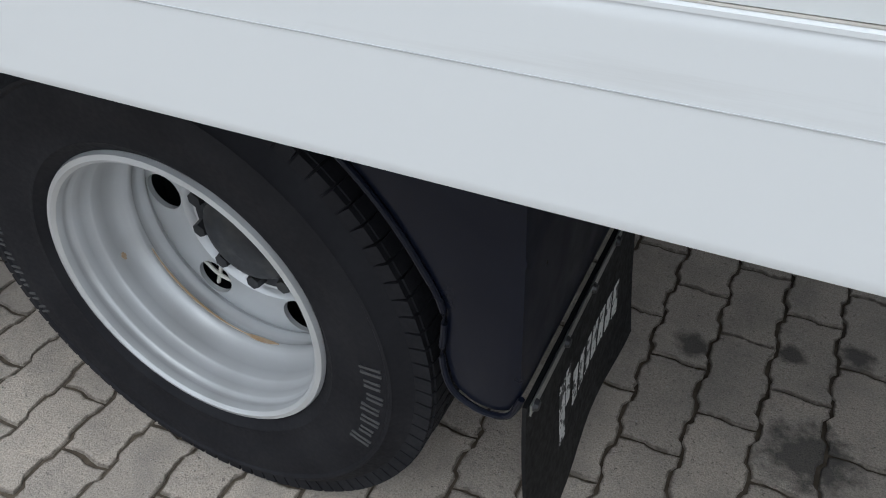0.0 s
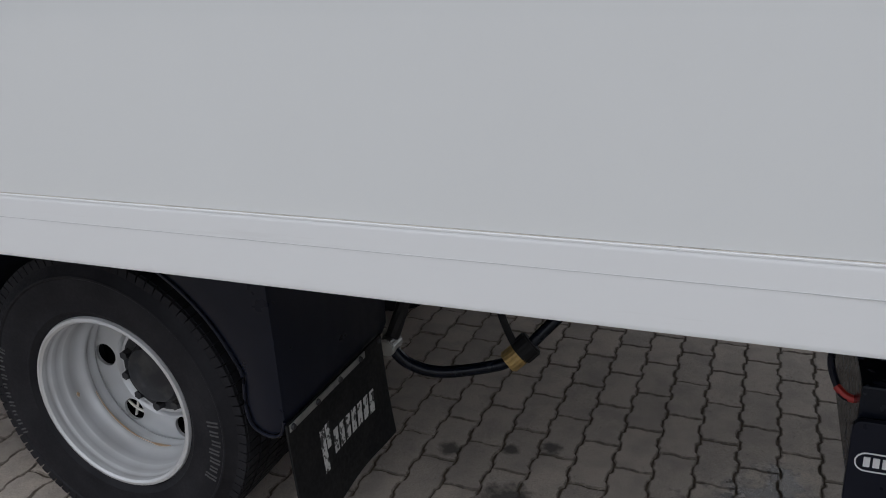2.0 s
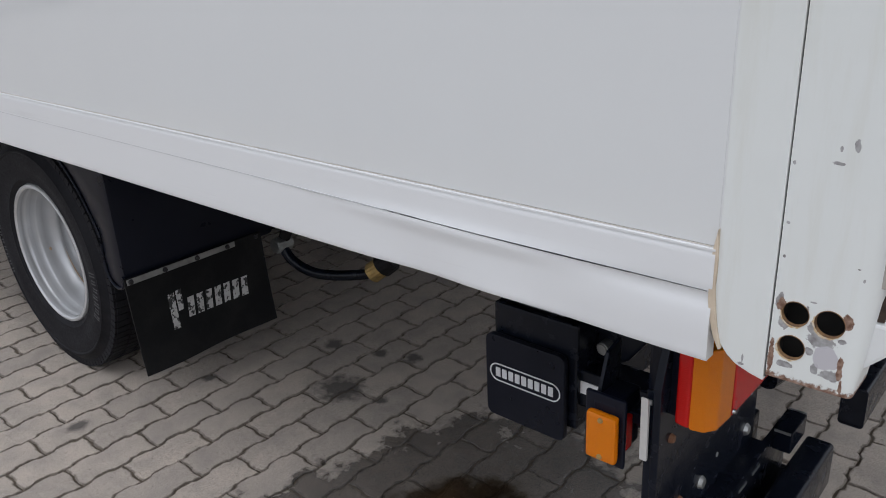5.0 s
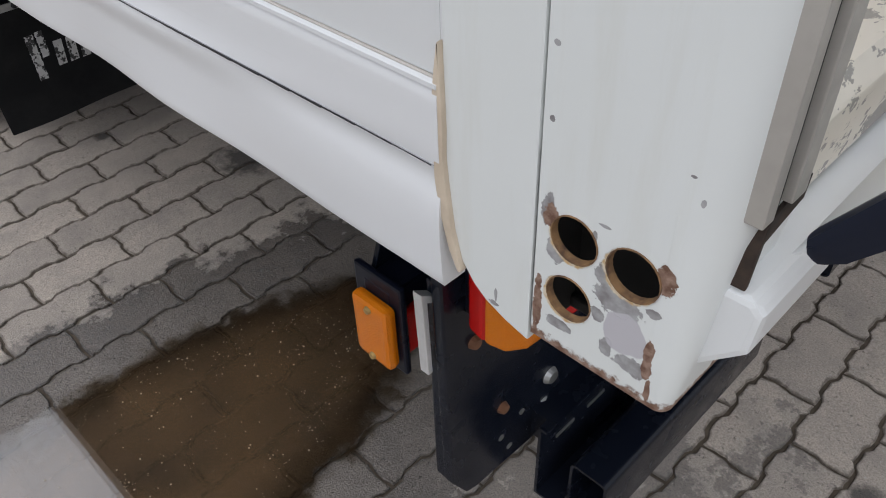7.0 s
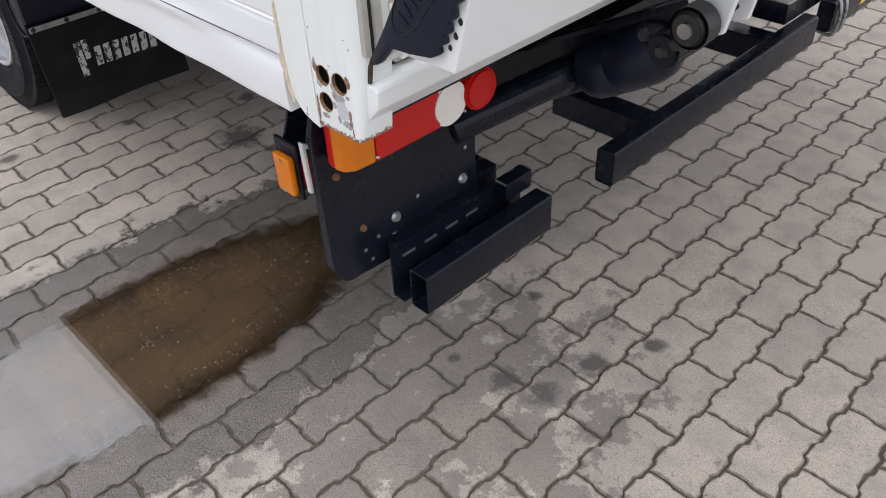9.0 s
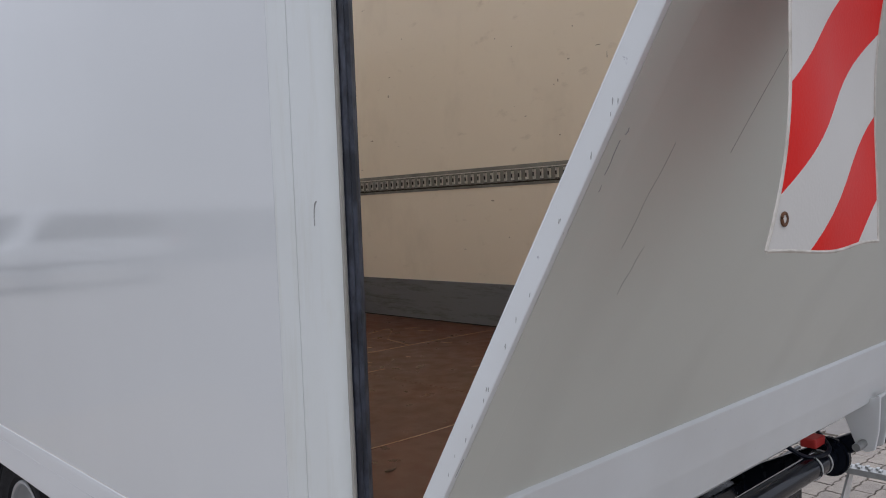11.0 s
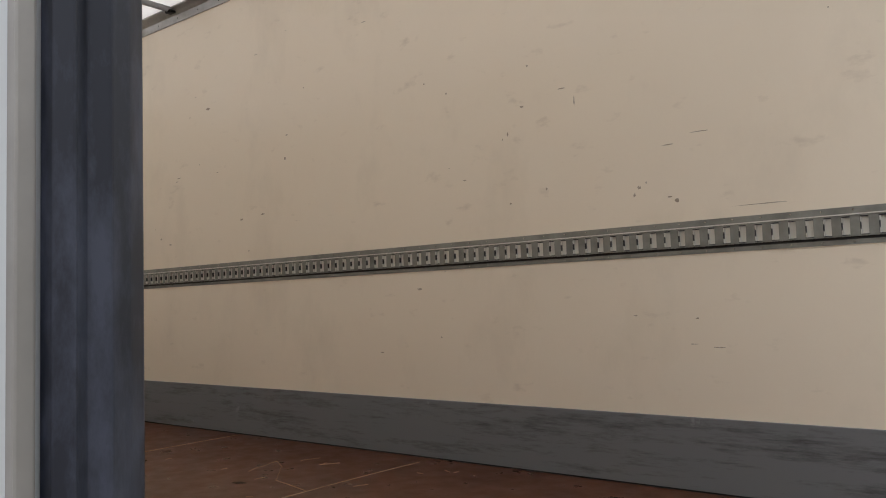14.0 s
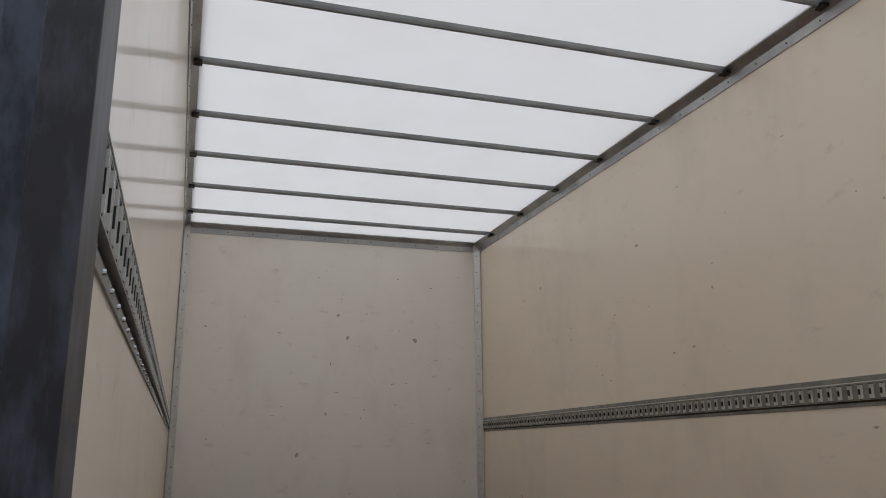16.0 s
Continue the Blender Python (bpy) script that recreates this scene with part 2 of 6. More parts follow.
M_CREAM = inner_wall("cream_wall_laminate", (0.93, 0.82, 0.655), (0.88, 0.765, 0.60))
M_FRONT = inner_wall("pale_front_laminate", (0.92, 0.875, 0.785), (0.87, 0.82, 0.725))
M_SKIRT = shader("scuffed_grey_kick_plate", (0.13, 0.135, 0.14), 0.5, 0.0)
scuff = ramp(M_SKIRT, noise_of(M_SKIRT, 5.0, 9.0, 0.78, (0.5, 0.5, 4)), 0.50, 0.68)
spots = ramp(M_SKIRT, noise_of(M_SKIRT, 11.0, 5.0, 0.6), 0.70, 0.76)
c = mixed(M_SKIRT, scuff, (0.185, 0.192, 0.198), (0.060, 0.060, 0.060))
colour(M_SKIRT, mixed(M_SKIRT, spots, c, (0.24, 0.245, 0.25)))
bump(M_SKIRT, scuff, 0.2, 0.001)
M_FLOOR = shader("brown_phenolic_plywood", (0.16, 0.065, 0.035), 0.38, spec=0.3)
dirt = ramp(M_FLOOR, noise_of(M_FLOOR, 2.2, 8.0, 0.65), 0.40, 0.72)
mark = ramp(M_FLOOR, noise_of(M_FLOOR, 4.0, 9.0, 0.75, (9, 0.6, 1)), 0.70, 0.76, 0.0, 0.1)
c = mixed(M_FLOOR, dirt, (0.105, 0.037, 0.017), (0.078, 0.028, 0.014))
colour(M_FLOOR, mixed(M_FLOOR, mark, c, (0.36, 0.24, 0.16)))
roughness(M_FLOOR, ramp(M_FLOOR, noise_of(M_FLOOR, 12.0, 5.0), 0.3, 0.7, 0.26, 0.40))
bump(M_FLOOR, noise_of(M_FLOOR, 140.0, 2.0), 0.06, 0.0008)
M_BRIGHT_ALU = worn("bare_bright_aluminium", (0.72, 0.72, 0.71), (0.55, 0.55, 0.54), 0.4, 20.0, 0.45, 0.8, 0.5, 60.0, 0.05)
M_GALV = worn("galvanised_steel", (0.46, 0.47, 0.46), (0.27, 0.28, 0.27), 0.38, 12.0, 0.4, 0.7, 0.85, 70.0, 0.08)
M_ALU = worn("dull_aluminium", (0.52, 0.52, 0.51), (0.33, 0.33, 0.32), 0.42, 5.0, 0.45, 0.8, 0.8, 60.0, 0.05)
M_BOW = worn("grey_roof_bow", (0.30, 0.305, 0.305), (0.22, 0.22, 0.22), 0.45, 5.0, 0.45, 0.8, 0.4, 60.0, 0.05)
M_DULL = worn("dull_weathered_aluminium", (0.46, 0.44, 0.40), (0.30, 0.28, 0.25), 0.55, 7.0, 0.4, 0.75, 0.25, 70.0, 0.1)
M_SHINE = shader("bare_bright_steel", (0.62, 0.62, 0.62), 0.25, 1.0)
M_RAILSTEEL = worn("dull_zinc_steel", (0.30, 0.30, 0.27), (0.20, 0.20, 0.18), 0.40, 14.0, 0.4, 0.7, 0.35, 80.0, 0.05)
M_SLOT = shader("dark_slot", (0.03, 0.028, 0.025), 0.7)
M_ZINC = shader("pale_zinc", (0.72, 0.70, 0.64), 0.35, 0.25)
# translucent roof sheet
M_ROOF = bpy.data.materials.new("translucent_roof_sheet")
M_ROOF.use_nodes = True
tr = M_ROOF.node_tree.nodes.new("ShaderNodeBsdfTranslucent")
df = M_ROOF.node_tree.nodes.new("ShaderNodeBsdfDiffuse")
mx = M_ROOF.node_tree.nodes.new("ShaderNodeMixShader")
mx.inputs[0].default_value = 0.14
rc = mixed(M_ROOF, ramp(M_ROOF, noise_of(M_ROOF, 3.0, 6.0), 0.45, 0.75, 0.0, 0.35), (0.94, 0.91, 0.86), (0.88, 0.845, 0.785))
wire(M_ROOF, rc, tr.inputs["Color"])
wire(M_ROOF, rc, df.inputs["Color"])
wire(M_ROOF, tr.outputs[0], mx.inputs[1])
wire(M_ROOF, df.outputs[0], mx.inputs[2])
wire(M_ROOF, mx.outputs[0], M_ROOF.node_tree.nodes["Material Output"].inputs["Surface"])
M_RUBBER = shader("dusty_black_rubber_seal", (0.030, 0.033, 0.045), 0.45)
colour(M_RUBBER, mixed(M_RUBBER, ramp(M_RUBBER, noise_of(M_RUBBER, 34.0, 7.0, 0.68, (1, 1, 0.4)), 0.44, 0.62), (0.008, 0.010, 0.018), (0.050, 0.056, 0.080)))
M_TYRE = worn("tyre_rubber", (0.009, 0.009, 0.0115), (0.019, 0.019, 0.022), 0.72, 9.0, 0.4, 0.75, 0.0, 120.0, 0.1, 0.0, 0.18)
M_RIM = shader("silver_wheel_paint", (0.62, 0.63, 0.64), 0.33, 0.35, 0.15, 0.2)
colour(M_RIM, mixed(M_RIM, ramp(M_RIM, noise_of(M_RIM, 5.0, 2.0), 0.4, 0.7), (0.58, 0.59, 0.60), (0.47, 0.475, 0.475)))
M_RIM_RUST = worn("thin_rust_on_paint", (0.42, 0.27, 0.14), (0.52, 0.44, 0.35), 0.6, 40.0)
M_RUST = worn("rust", (0.15, 0.065, 0.028), (0.07, 0.035, 0.022), 0.8, 60.0)
M_CRUST = worn("pale_rust_crust", (0.26, 0.15, 0.065), (0.09, 0.05, 0.03), 0.85, 90.0, 0.4, 0.6, 0.0, 200.0, 0.5)
M_SEAM = worn("dark_rusty_grime", (0.018, 0.012, 0.009), (0.065, 0.040, 0.025), 0.8, 70.0)
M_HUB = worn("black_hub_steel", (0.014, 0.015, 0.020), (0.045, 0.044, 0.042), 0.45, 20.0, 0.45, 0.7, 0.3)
M_BLACK = worn("black_plastic", (0.0045, 0.006, 0.013), (0.008, 0.010, 0.019), 0.34, 6.0, 0.45, 0.8, 0.0, 12.0, 0.0, 0.0, 0.22)
bump(M_BLACK, noise_of(M_BLACK, 5.0, 2.0, 0.5, (1, 1, 0.4)), 0.35, 0.02)
M_FLAP = worn("dusty_rubber_flap", (0.005, 0.0055, 0.0065), (0.015, 0.015, 0.015), 0.6, 8.0, 0.45, 0.75, 0.0, 80.0, 0.15, 0.0, 0.18)
M_STEEL = worn("black_painted_steel", (0.005, 0.007, 0.013), (0.010, 0.012, 0.019), 0.22, 9.0, 0.5, 0.8, 0.0, 25.0, 0.0, 0.0, 0.22)
M_TUBE = worn("glossy_black_tube_paint", (0.004, 0.006, 0.012), (0.008, 0.010, 0.017), 0.16, 9.0, 0.5, 0.8, 0.0, 25.0, 0.0, 0.0, 0.35)
M_CHASSIS = worn("dark_chassis_paint", (0.006, 0.006, 0.007), (0.014, 0.013, 0.013), 0.6, 9.0, 0.45, 0.75, 0.0, 60.0, 0.1, 0.0, 0.25)
M_CAP = worn("glossy_black_cap", (0.003, 0.006, 0.016), (0.006, 0.010, 0.024), 0.36, 6.0, 0.45, 0.8, 0.0, 12.0, 0.0, 0.0, 0.28)
M_UNDER = worn("dark_underfloor", (0.016, 0.015, 0.014), (0.008, 0.008, 0.008), 0.8, 3.0)
M_MARK = worn("worn_white_print", (0.58, 0.58, 0.57), (0.03, 0.03, 0.03), 0.6, 55.0, 0.54, 0.58)
M_PRINT = shader("white_print", (0.75, 0.76, 0.77), 0.45)
M_LABEL = shader("grey_sticker", (0.35, 0.35, 0.34), 0.5)
M_LINE = worn("aged_grey_sealant", (0.58, 0.55, 0.50), (0.38, 0.35, 0.31), 0.6, 18.0)
M_SEALANT = worn("dried_sealant", (0.62, 0.53, 0.41), (0.40, 0.32, 0.23), 0.6, 18.0)
M_GROOVE_LINE = worn("grey_groove_line", (0.42, 0.43, 0.44), (0.55, 0.55, 0.55), 0.6, 20.0)
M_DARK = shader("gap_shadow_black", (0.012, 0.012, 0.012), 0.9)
M_RED_HOSE = shader("red_cable_sleeve", (0.45, 0.03, 0.025), 0.45)
M_BRASS = worn("brass_bush", (0.45, 0.30, 0.10), (0.20, 0.14, 0.06), 0.5, 30.0, 0.45, 0.7, 0.4)


def lens(name, base, glow=0.0):
    m = shader(name, base, 0.15, 0.0, 0.05, 0.05)
    b = m.node_tree.nodes["Principled BSDF"]
    b.inputs["Specular IOR Level"].default_value = 0.3
    b.inputs["Subsurface Weight"].default_value = 0.1
    b.inputs["Subsurface Radius"].default_value = (0.01, 0.005, 0.002)
    v = node(m, "ShaderNodeTexVoronoi", Scale=620.0)
    wire(m, place(m), v.inputs["Vector"])
    bump(m, v.outputs["Distance"], 0.45, 0.0012)
    return m


M_AMBER = lens("amber_lens", (0.60, 0.165, 0.0))
M_RED = lens("red_lens", (0.50, 0.006, 0.004))
M_WHITE_LENS = lens("clear_lens", (0.80, 0.77, 0.72))

# ---- building helpers ----


def thing(name, at, label, category, group="", kind=""):
    e = new(name)
    e.empty_display_size = 0.1
    e.matrix_basis = Matrix.Translation(at)
    return tagged(e, label, category, group, kind)


def part(name, bm, material, parent=None, label="", smooth=False, normals=True, stuff=False):
    me = bpy.data.meshes.new(name)
    if normals:
        bmesh.ops.recalc_face_normals(bm, faces=bm.faces[:])
    bm.to_mesh(me)
    bm.free()
    me.materials.append(material)
    if smooth:
        for p in me.polygons:
            p.use_smooth = True
        me.set_sharp_from_angle(angle=radians(32))
    ob = new(name, me)
    if parent is not None:
        ob.parent = parent
        ob.matrix_parent_inverse = parent.matrix_basis.inverted()
    if label:
        tagged(ob, label)
    if stuff:
        tagged(ob, kind="stuff")
    return ob


def block(x0, x1, y0, y1, z0, z1, bevel=0.0, bm=None):
    own = bm is None
    b = bmesh.new()
    bmesh.ops.create_cube(b, size=1.0)
    for v in b.verts:
        v.co = Vector((x0 + (v.co.x + 0.5) * (x1 - x0), y0 + (v.co.y + 0.5) * (y1 - y0), z0 + (v.co.z + 0.5) * (z1 - z0)))
    if bevel:
        bmesh.ops.bevel(b, geom=b.edges[:], offset=bevel, segments=2, affect="EDGES", profile=0.6)
    return b if own else merge(bm, b)


def merge(bm, b):
    me = bpy.data.meshes.new("tmp")
    b.to_mesh(me)
    b.free()
    bm.from_mesh(me)
    bpy.data.meshes.remove(me)
    return bm


def rod(p0, p1, r, seg=20, r1=None, bm=None, bevel=0.0):
    p0, p1 = Vector(p0), Vector(p1)
    b = bmesh.new()
    bmesh.ops.create_cone(b, cap_ends=True, segments=seg, radius1=r, radius2=r if r1 is None else r1, depth=(p1 - p0).length)
    if bevel:
        caps = [e for e in b.edges if all(abs(abs(v.co.z) - (p1 - p0).length / 2) < 1e-6 for v in e.verts)]
        bmesh.ops.bevel(b, geom=caps, offset=bevel, segments=2, affect="EDGES")
    b.transform(Matrix.Translation((p0 + p1) / 2) @ (p1 - p0).to_track_quat("Z", "Y").to_matrix().to_4x4())
    return b if bm is None else merge(bm, b)


def prism(poly, axis, a0, a1, bevel=0.0, bm=None):
    """A flat outline pushed along an axis. poly: pairs in the two other axes, in xyz order."""
    b = bmesh.new()

    def at(u, v, w):
        return {"x": (w, u, v), "y": (u, w, v), "z": (u, v, w)}[axis]

    low = [b.verts.new(at(u, v, a0)) for u, v in poly]
    top = [b.verts.new(at(u, v, a1)) for u, v in poly]
    n = len(poly)
    for i in range(n):
        b.faces.new((low[i], low[(i + 1) % n], top[(i + 1) % n], top[i]))
    b.faces.new(low)
    b.faces.new(top)
    bmesh.ops.recalc_face_normals(b, faces=b.faces[:])
    if bevel:
        bmesh.ops.bevel(b, geom=b.edges[:], offset=bevel, segments=2, affect="EDGES", profile=0.6)
    return b if bm is None else merge(bm, b)


def smooth_line(points, n=8):
    """Catmull-Rom points through the given ones."""
    p = [Vector(points[0]), *map(Vector, points), Vector(points[-1])]
    out = []
    for i in range(1, len(p) - 2):
        for k in range(n):
            t = k / n
            out.append(0.5 * (2 * p[i] + (p[i + 1] - p[i - 1]) * t + (2 * p[i - 1] - 5 * p[i] + 4 * p[i + 1] - p[i + 2]) * t * t + (3 * p[i] - p[i - 1] - 3 * p[i + 1] + p[i + 2]) * t**3))
    return [*out, p[-1]]


def hose(points, r, seg=10, n=8, bm=None):
    b = bmesh.new()
    line = smooth_line(points, n)
    rings = []
    for i, c in enumerate(line):
        d = (line[min(i + 1, len(line) - 1)] - line[max(i - 1, 0)]).normalized()
        q = d.to_track_quat("Z", "Y")
        rings.append([b.verts.new(c + q @ Vector((r * math.cos(a * math.tau / seg), r * math.sin(a * math.tau / seg), 0))) for a in range(seg)])
    for a, c in zip(rings, rings[1:]):
        for k in range(seg):
            b.faces.new((a[k], a[(k + 1) % seg], c[(k + 1) % seg], c[k]))
    b.faces.new(rings[0])
    b.faces.new(rings[-1])
    return b if bm is None else merge(bm, b)


def lathe(profile, centre, seg=64, closed=False):
    """Pairs (radius, y) turned about the y axis through centre."""
    b = bmesh.new()
    cx, cy, cz = centre
    rings = []
    for r, y in profile:
        rings.append([b.verts.new((cx + r * math.cos(k * math.tau / seg), cy + y, cz + r * math.sin(k * math.tau / seg))) for k in range(seg)])
    pairs = list(zip(rings, rings[1:])) + ([(rings[-1], rings[0])] if closed else [])
    for a, c in pairs:
        for k in range(seg):
            b.faces.new((a[k], a[(k + 1) % seg], c[(k + 1) % seg], c[k]))
    return b


def lathe_along(p0, p1, profile, seg=32):
    """A round body along a line: pairs (share of the way, radius)."""
    p0, p1 = Vector(p0), Vector(p1)
    turn = (p1 - p0).to_track_quat("Z", "Y")
    b = bmesh.new()
    rings = [[b.verts.new(p0 + (p1 - p0) * f + turn @ Vector((r * math.cos(k * math.tau / seg), r * math.sin(k * math.tau / seg), 0))) for k in range(seg)] for f, r in profile]
    for a, c in zip(rings, rings[1:]):
        for k in range(seg):
            b.faces.new((a[k], a[(k + 1) % seg], c[(k + 1) % seg], c[k]))
    b.faces.new(rings[0])
    b.faces.new(rings[-1])
    return b


def bolt(p, d, r, h, bm=None, seg=10):
    p, d = Vector(p), Vector(d)
    return rod(p, p + d * h, r, seg, r * 0.72, bm)

# ---- measures of the truck box ----
W = 2.60            # inner face of the right wall
LI = 0.045          # inner face of the left wall
XF = -5.035         # inner face of the front wall
XR = 1.178          # rear face of the corner posts
XP = 1.074          # joint between flank and post
XA = 1.008          # end of the bottom rail
ZB, ZS, ZT = 0.955, 1.045, 1.097   # bottom rail: lower edge, groove, top edge
ZF = 1.102          # cargo floor
ZC = 3.56           # roof
truck = thing("box_truck", (-2.0, 1.3, 0.0), "white box truck with dented bottom rail and open cargo box", "truck")

# flank panels, thick, set a little behind the rail
part("left_side_panel", block(XF - 0.04, XA, 0.0005, LI, ZF - 0.003, 3.62), M_PANEL, truck, "glossy white laminate side panel")
part("left_inner_lining", block(XF, 1.10, LI, LI + 0.006, ZF + 0.002, 3.50), M_CREAM, truck, "cream inner lining with faint scuffs")
part("right_side_panel", block(XF - 0.04, 1.10, W, W + 0.04, ZF - 0.003, 3.62), M_CREAM, truck, "cream laminate wall with scratches and stains")
part("front_panel", block(XF - 0.04, XF, LI + 0.006, W, ZF - 0.003, 3.62), M_FRONT, truck, "cream front wall with dark scuffs")
part("roof_sheet", block(XF, XP - 0.002, LI + 0.007, W - 0.001, 3.566, 3.570), M_ROOF, truck, "translucent white roof sheet")


def dent(x, z):
    """How far the bottom rail is pushed out (towards -y) near the tail, and how far its lower edge is lifted."""
    s = max(0.0, min(1.0, (x - 0.30) / 0.68))
    wave = math.sin(s * math.pi) ** 1.5
    low = max(0.0, min(1.0, (ZT - z) / (ZT - ZB)))
    out = 0.005 * wave * math.exp(-((low - 0.42) / 0.10) ** 2) + 0.004 * wave * low * max(0.0, s - 0.3)
    out += 0.0022 * math.sin(x * 23.0 + z * 18.0) * wave * low * low
    end = max(0.0, min(1.0, (x - 0.72) / 0.20))
    end = end * end * (3 - 2 * end)
    out += end * (0.0015 * math.exp(-((low - 0.70) / 0.18) ** 2) - 0.0030 * math.exp(-((low - 0.44) / 0.07) ** 2))
    lift = 0.003 * wave * low * low
    return -out, lift


def rail_mesh(z0, z1, y_face, depth, rows):
    b = bmesh.new()
    xs = [XF - 0.05 + i * 0.25 for i in range(int((0.25 - XF + 0.05) / 0.25) + 1)]
    xs = [x for x in xs if x < 0.22] + [0.22 + (XA - 0.22) * i / 48 for i in range(49)]
    front, back = [], []
    for x in xs:
        col, colb = [], []
        for k in range(rows + 1):
            z = z0 + (z1 - z0) * k / rows
            dy, dz = dent(x, z)
            edge = 0.0015 if k in (0, rows) else 0.0
            col.append(b.verts.new((x, y_face + edge + dy, z + dz)))
            colb.append(b.verts.new((x, y_face + depth, z + dz)))
        front.append(col)
        back.append(colb)
    for i in range(len(xs) - 1):
        for k in range(rows):
            b.faces.new((front[i][k], front[i + 1][k], front[i + 1][k + 1], front[i][k + 1]))
            b.faces.new((back[i][k], back[i][k + 1], back[i + 1][k + 1], back[i + 1][k]))
        b.faces.new((front[i][0], back[i][0], back[i + 1][0], front[i + 1][0]))
        b.faces.new((front[i][rows], front[i + 1][rows], back[i + 1][rows], back[i][rows]))
    for c, d in ((front[0], back[0]), (front[-1], back[-1])):
        for k in range(rows):
            b.faces.new((c[k], c[k + 1], d[k + 1], d[k]))
    return b


rail = part("bottom_rail", rail_mesh(ZB, ZT - 0.004, -0.004, 0.02, 30), M_RAIL, truck, "white aluminium bottom rail, dented and creased", True)
# a thin grey strip laid on the uncut rail draws the groove
groove = bmesh.new()
x = XF
while x < XA - 0.01:
    step = 0.03 if x > 0.2 else 0.4
    e = min(x + step, XA - 0.004)
    d0, d1 = dent(x, ZS), dent(e, ZS)
    vs = [groove.verts.new(p) for p in ((x, -0.0046 + d0[0], ZS - 0.0004 + d0[1]), (e, -0.0046 + d1[0], ZS - 0.0004 + d1[1]), (e, -0.0046 + d1[0], ZS + 0.0004 + d1[1]), (x, -0.0046 + d0[0], ZS + 0.0004 + d0[1]), (x, 0.001, ZS - 0.0004 + d0[1]), (e, 0.001, ZS - 0.0004 + d1[1]), (e, 0.001, ZS + 0.0004 + d1[1]), (x, 0.001, ZS + 0.0004 + d0[1]))]
    for q in ((0, 1, 2, 3), (0, 4, 5, 1), (3, 2, 6, 7)):
        groove.faces.new([vs[w] for w in q])
    x = e
part("rail_groove", groove, M_GROOVE_LINE, truck)
part("rail_ledge", prism([(-0.004, ZT - 0.0035), (-0.004, ZT - 0.0008), (0.0002, ZT + 0.0004), (0.02, ZT + 0.0004), (0.02, ZT - 0.0035)], "x", XF - 0.05, XA), M_RAIL, truck)
part("rail_sealant_line", block(XF - 0.04, XA, -0.0010, 0.0055, ZT + 0.0004, ZT + 0.0014), M_LINE, truck)
part("rail_core", block(XF - 0.04, XA - 0.01, 0.022, 0.05, ZB + 0.03, ZF), M_UNDER, truck)
# a crease where the rail cracked along its groove
crack = bmesh.new()
for x0, x1, zz in ((0.41, 0.64, ZS), (0.62, XA - 0.006, ZS - 0.0005)):
    for k in range(12):
        a, c = x0 + (x1 - x0) * k / 12, x0 + (x1 - x0) * (k + 1) / 12
        h = 0.0006 * math.sin((k + 0.5) / 12 * math.pi) ** 2 + 0.00025
        block(a, c, -0.0052 + dent(a, zz)[0], 0.004, zz + dent(a, zz)[1] - h, zz + dent(a, zz)[1] + h * 0.6, 0.0, crack)
part("rail_crack", crack, M_HUB, truck, "", False, True, True)

# end strip of the flank and the sealed joint in front of it
strip_poly = [(XP - 0.001, 3.60), (XA + 0.0014, 3.60), (XA + 0.0014, 1.030), (1.0135, 1.004), (1.0200, 0.983), (1.0300, 0.9700), (1.0400, 0.9620), (1.0560, 0.9555), (XP - 0.001, 0.9510)]
part("flank_end_strip", prism(strip_poly, "y", 0.0, LI, 0.0015), M_POST, truck, "white end profile of the side wall, cut away below")
spine = [(1.0092, 1.121, 0.0005), (1.0080, 1.104, 0.0022), (1.0072, 1.088, 0.0036), (1.0070, 1.070, 0.0042), (1.0068, 1.052, 0.0036), (1.0078, 1.036, 0.0042), (1.0098, 1.020, 0.0040), (1.0128, 1.004, 0.0032), (1.0165, 0.990, 0.0030), (1.0215, 0.976, 0.0014)]
bead = [(x_ + w_, z_) for x_, z_, w_ in spine] + [(x_ - w_, z_ - 0.001) for x_, z_, w_ in reversed(spine)]
part("sealant_bead", prism(bead, "y", -0.0035, 0.003, 0.0008), M_SEALANT, truck, "cracked brown sealant bead", True)
part("panel_joint", block(XA, XA + 0.0014, 0.0010, 0.006, 1.11, 3.6), M_RAIL, truck)

# ---- rear frame: corner posts, header, sill ----


def post_outline():
    r = 0.030
    pts = [(XP + 0.001, 0.0), (XP + 0.062, 0.0), (XP + 0.066, 0.0)]
    for k in range(9):
        a = k / 8 * math.pi / 2
        pts.append((XR - r + r * math.sin(a), r - r * math.cos(a)))
    return pts + [(XR, 0.058), (XR - 0.03, 0.075), (XP + 0.002, 0.075)]


outline = post_outline()


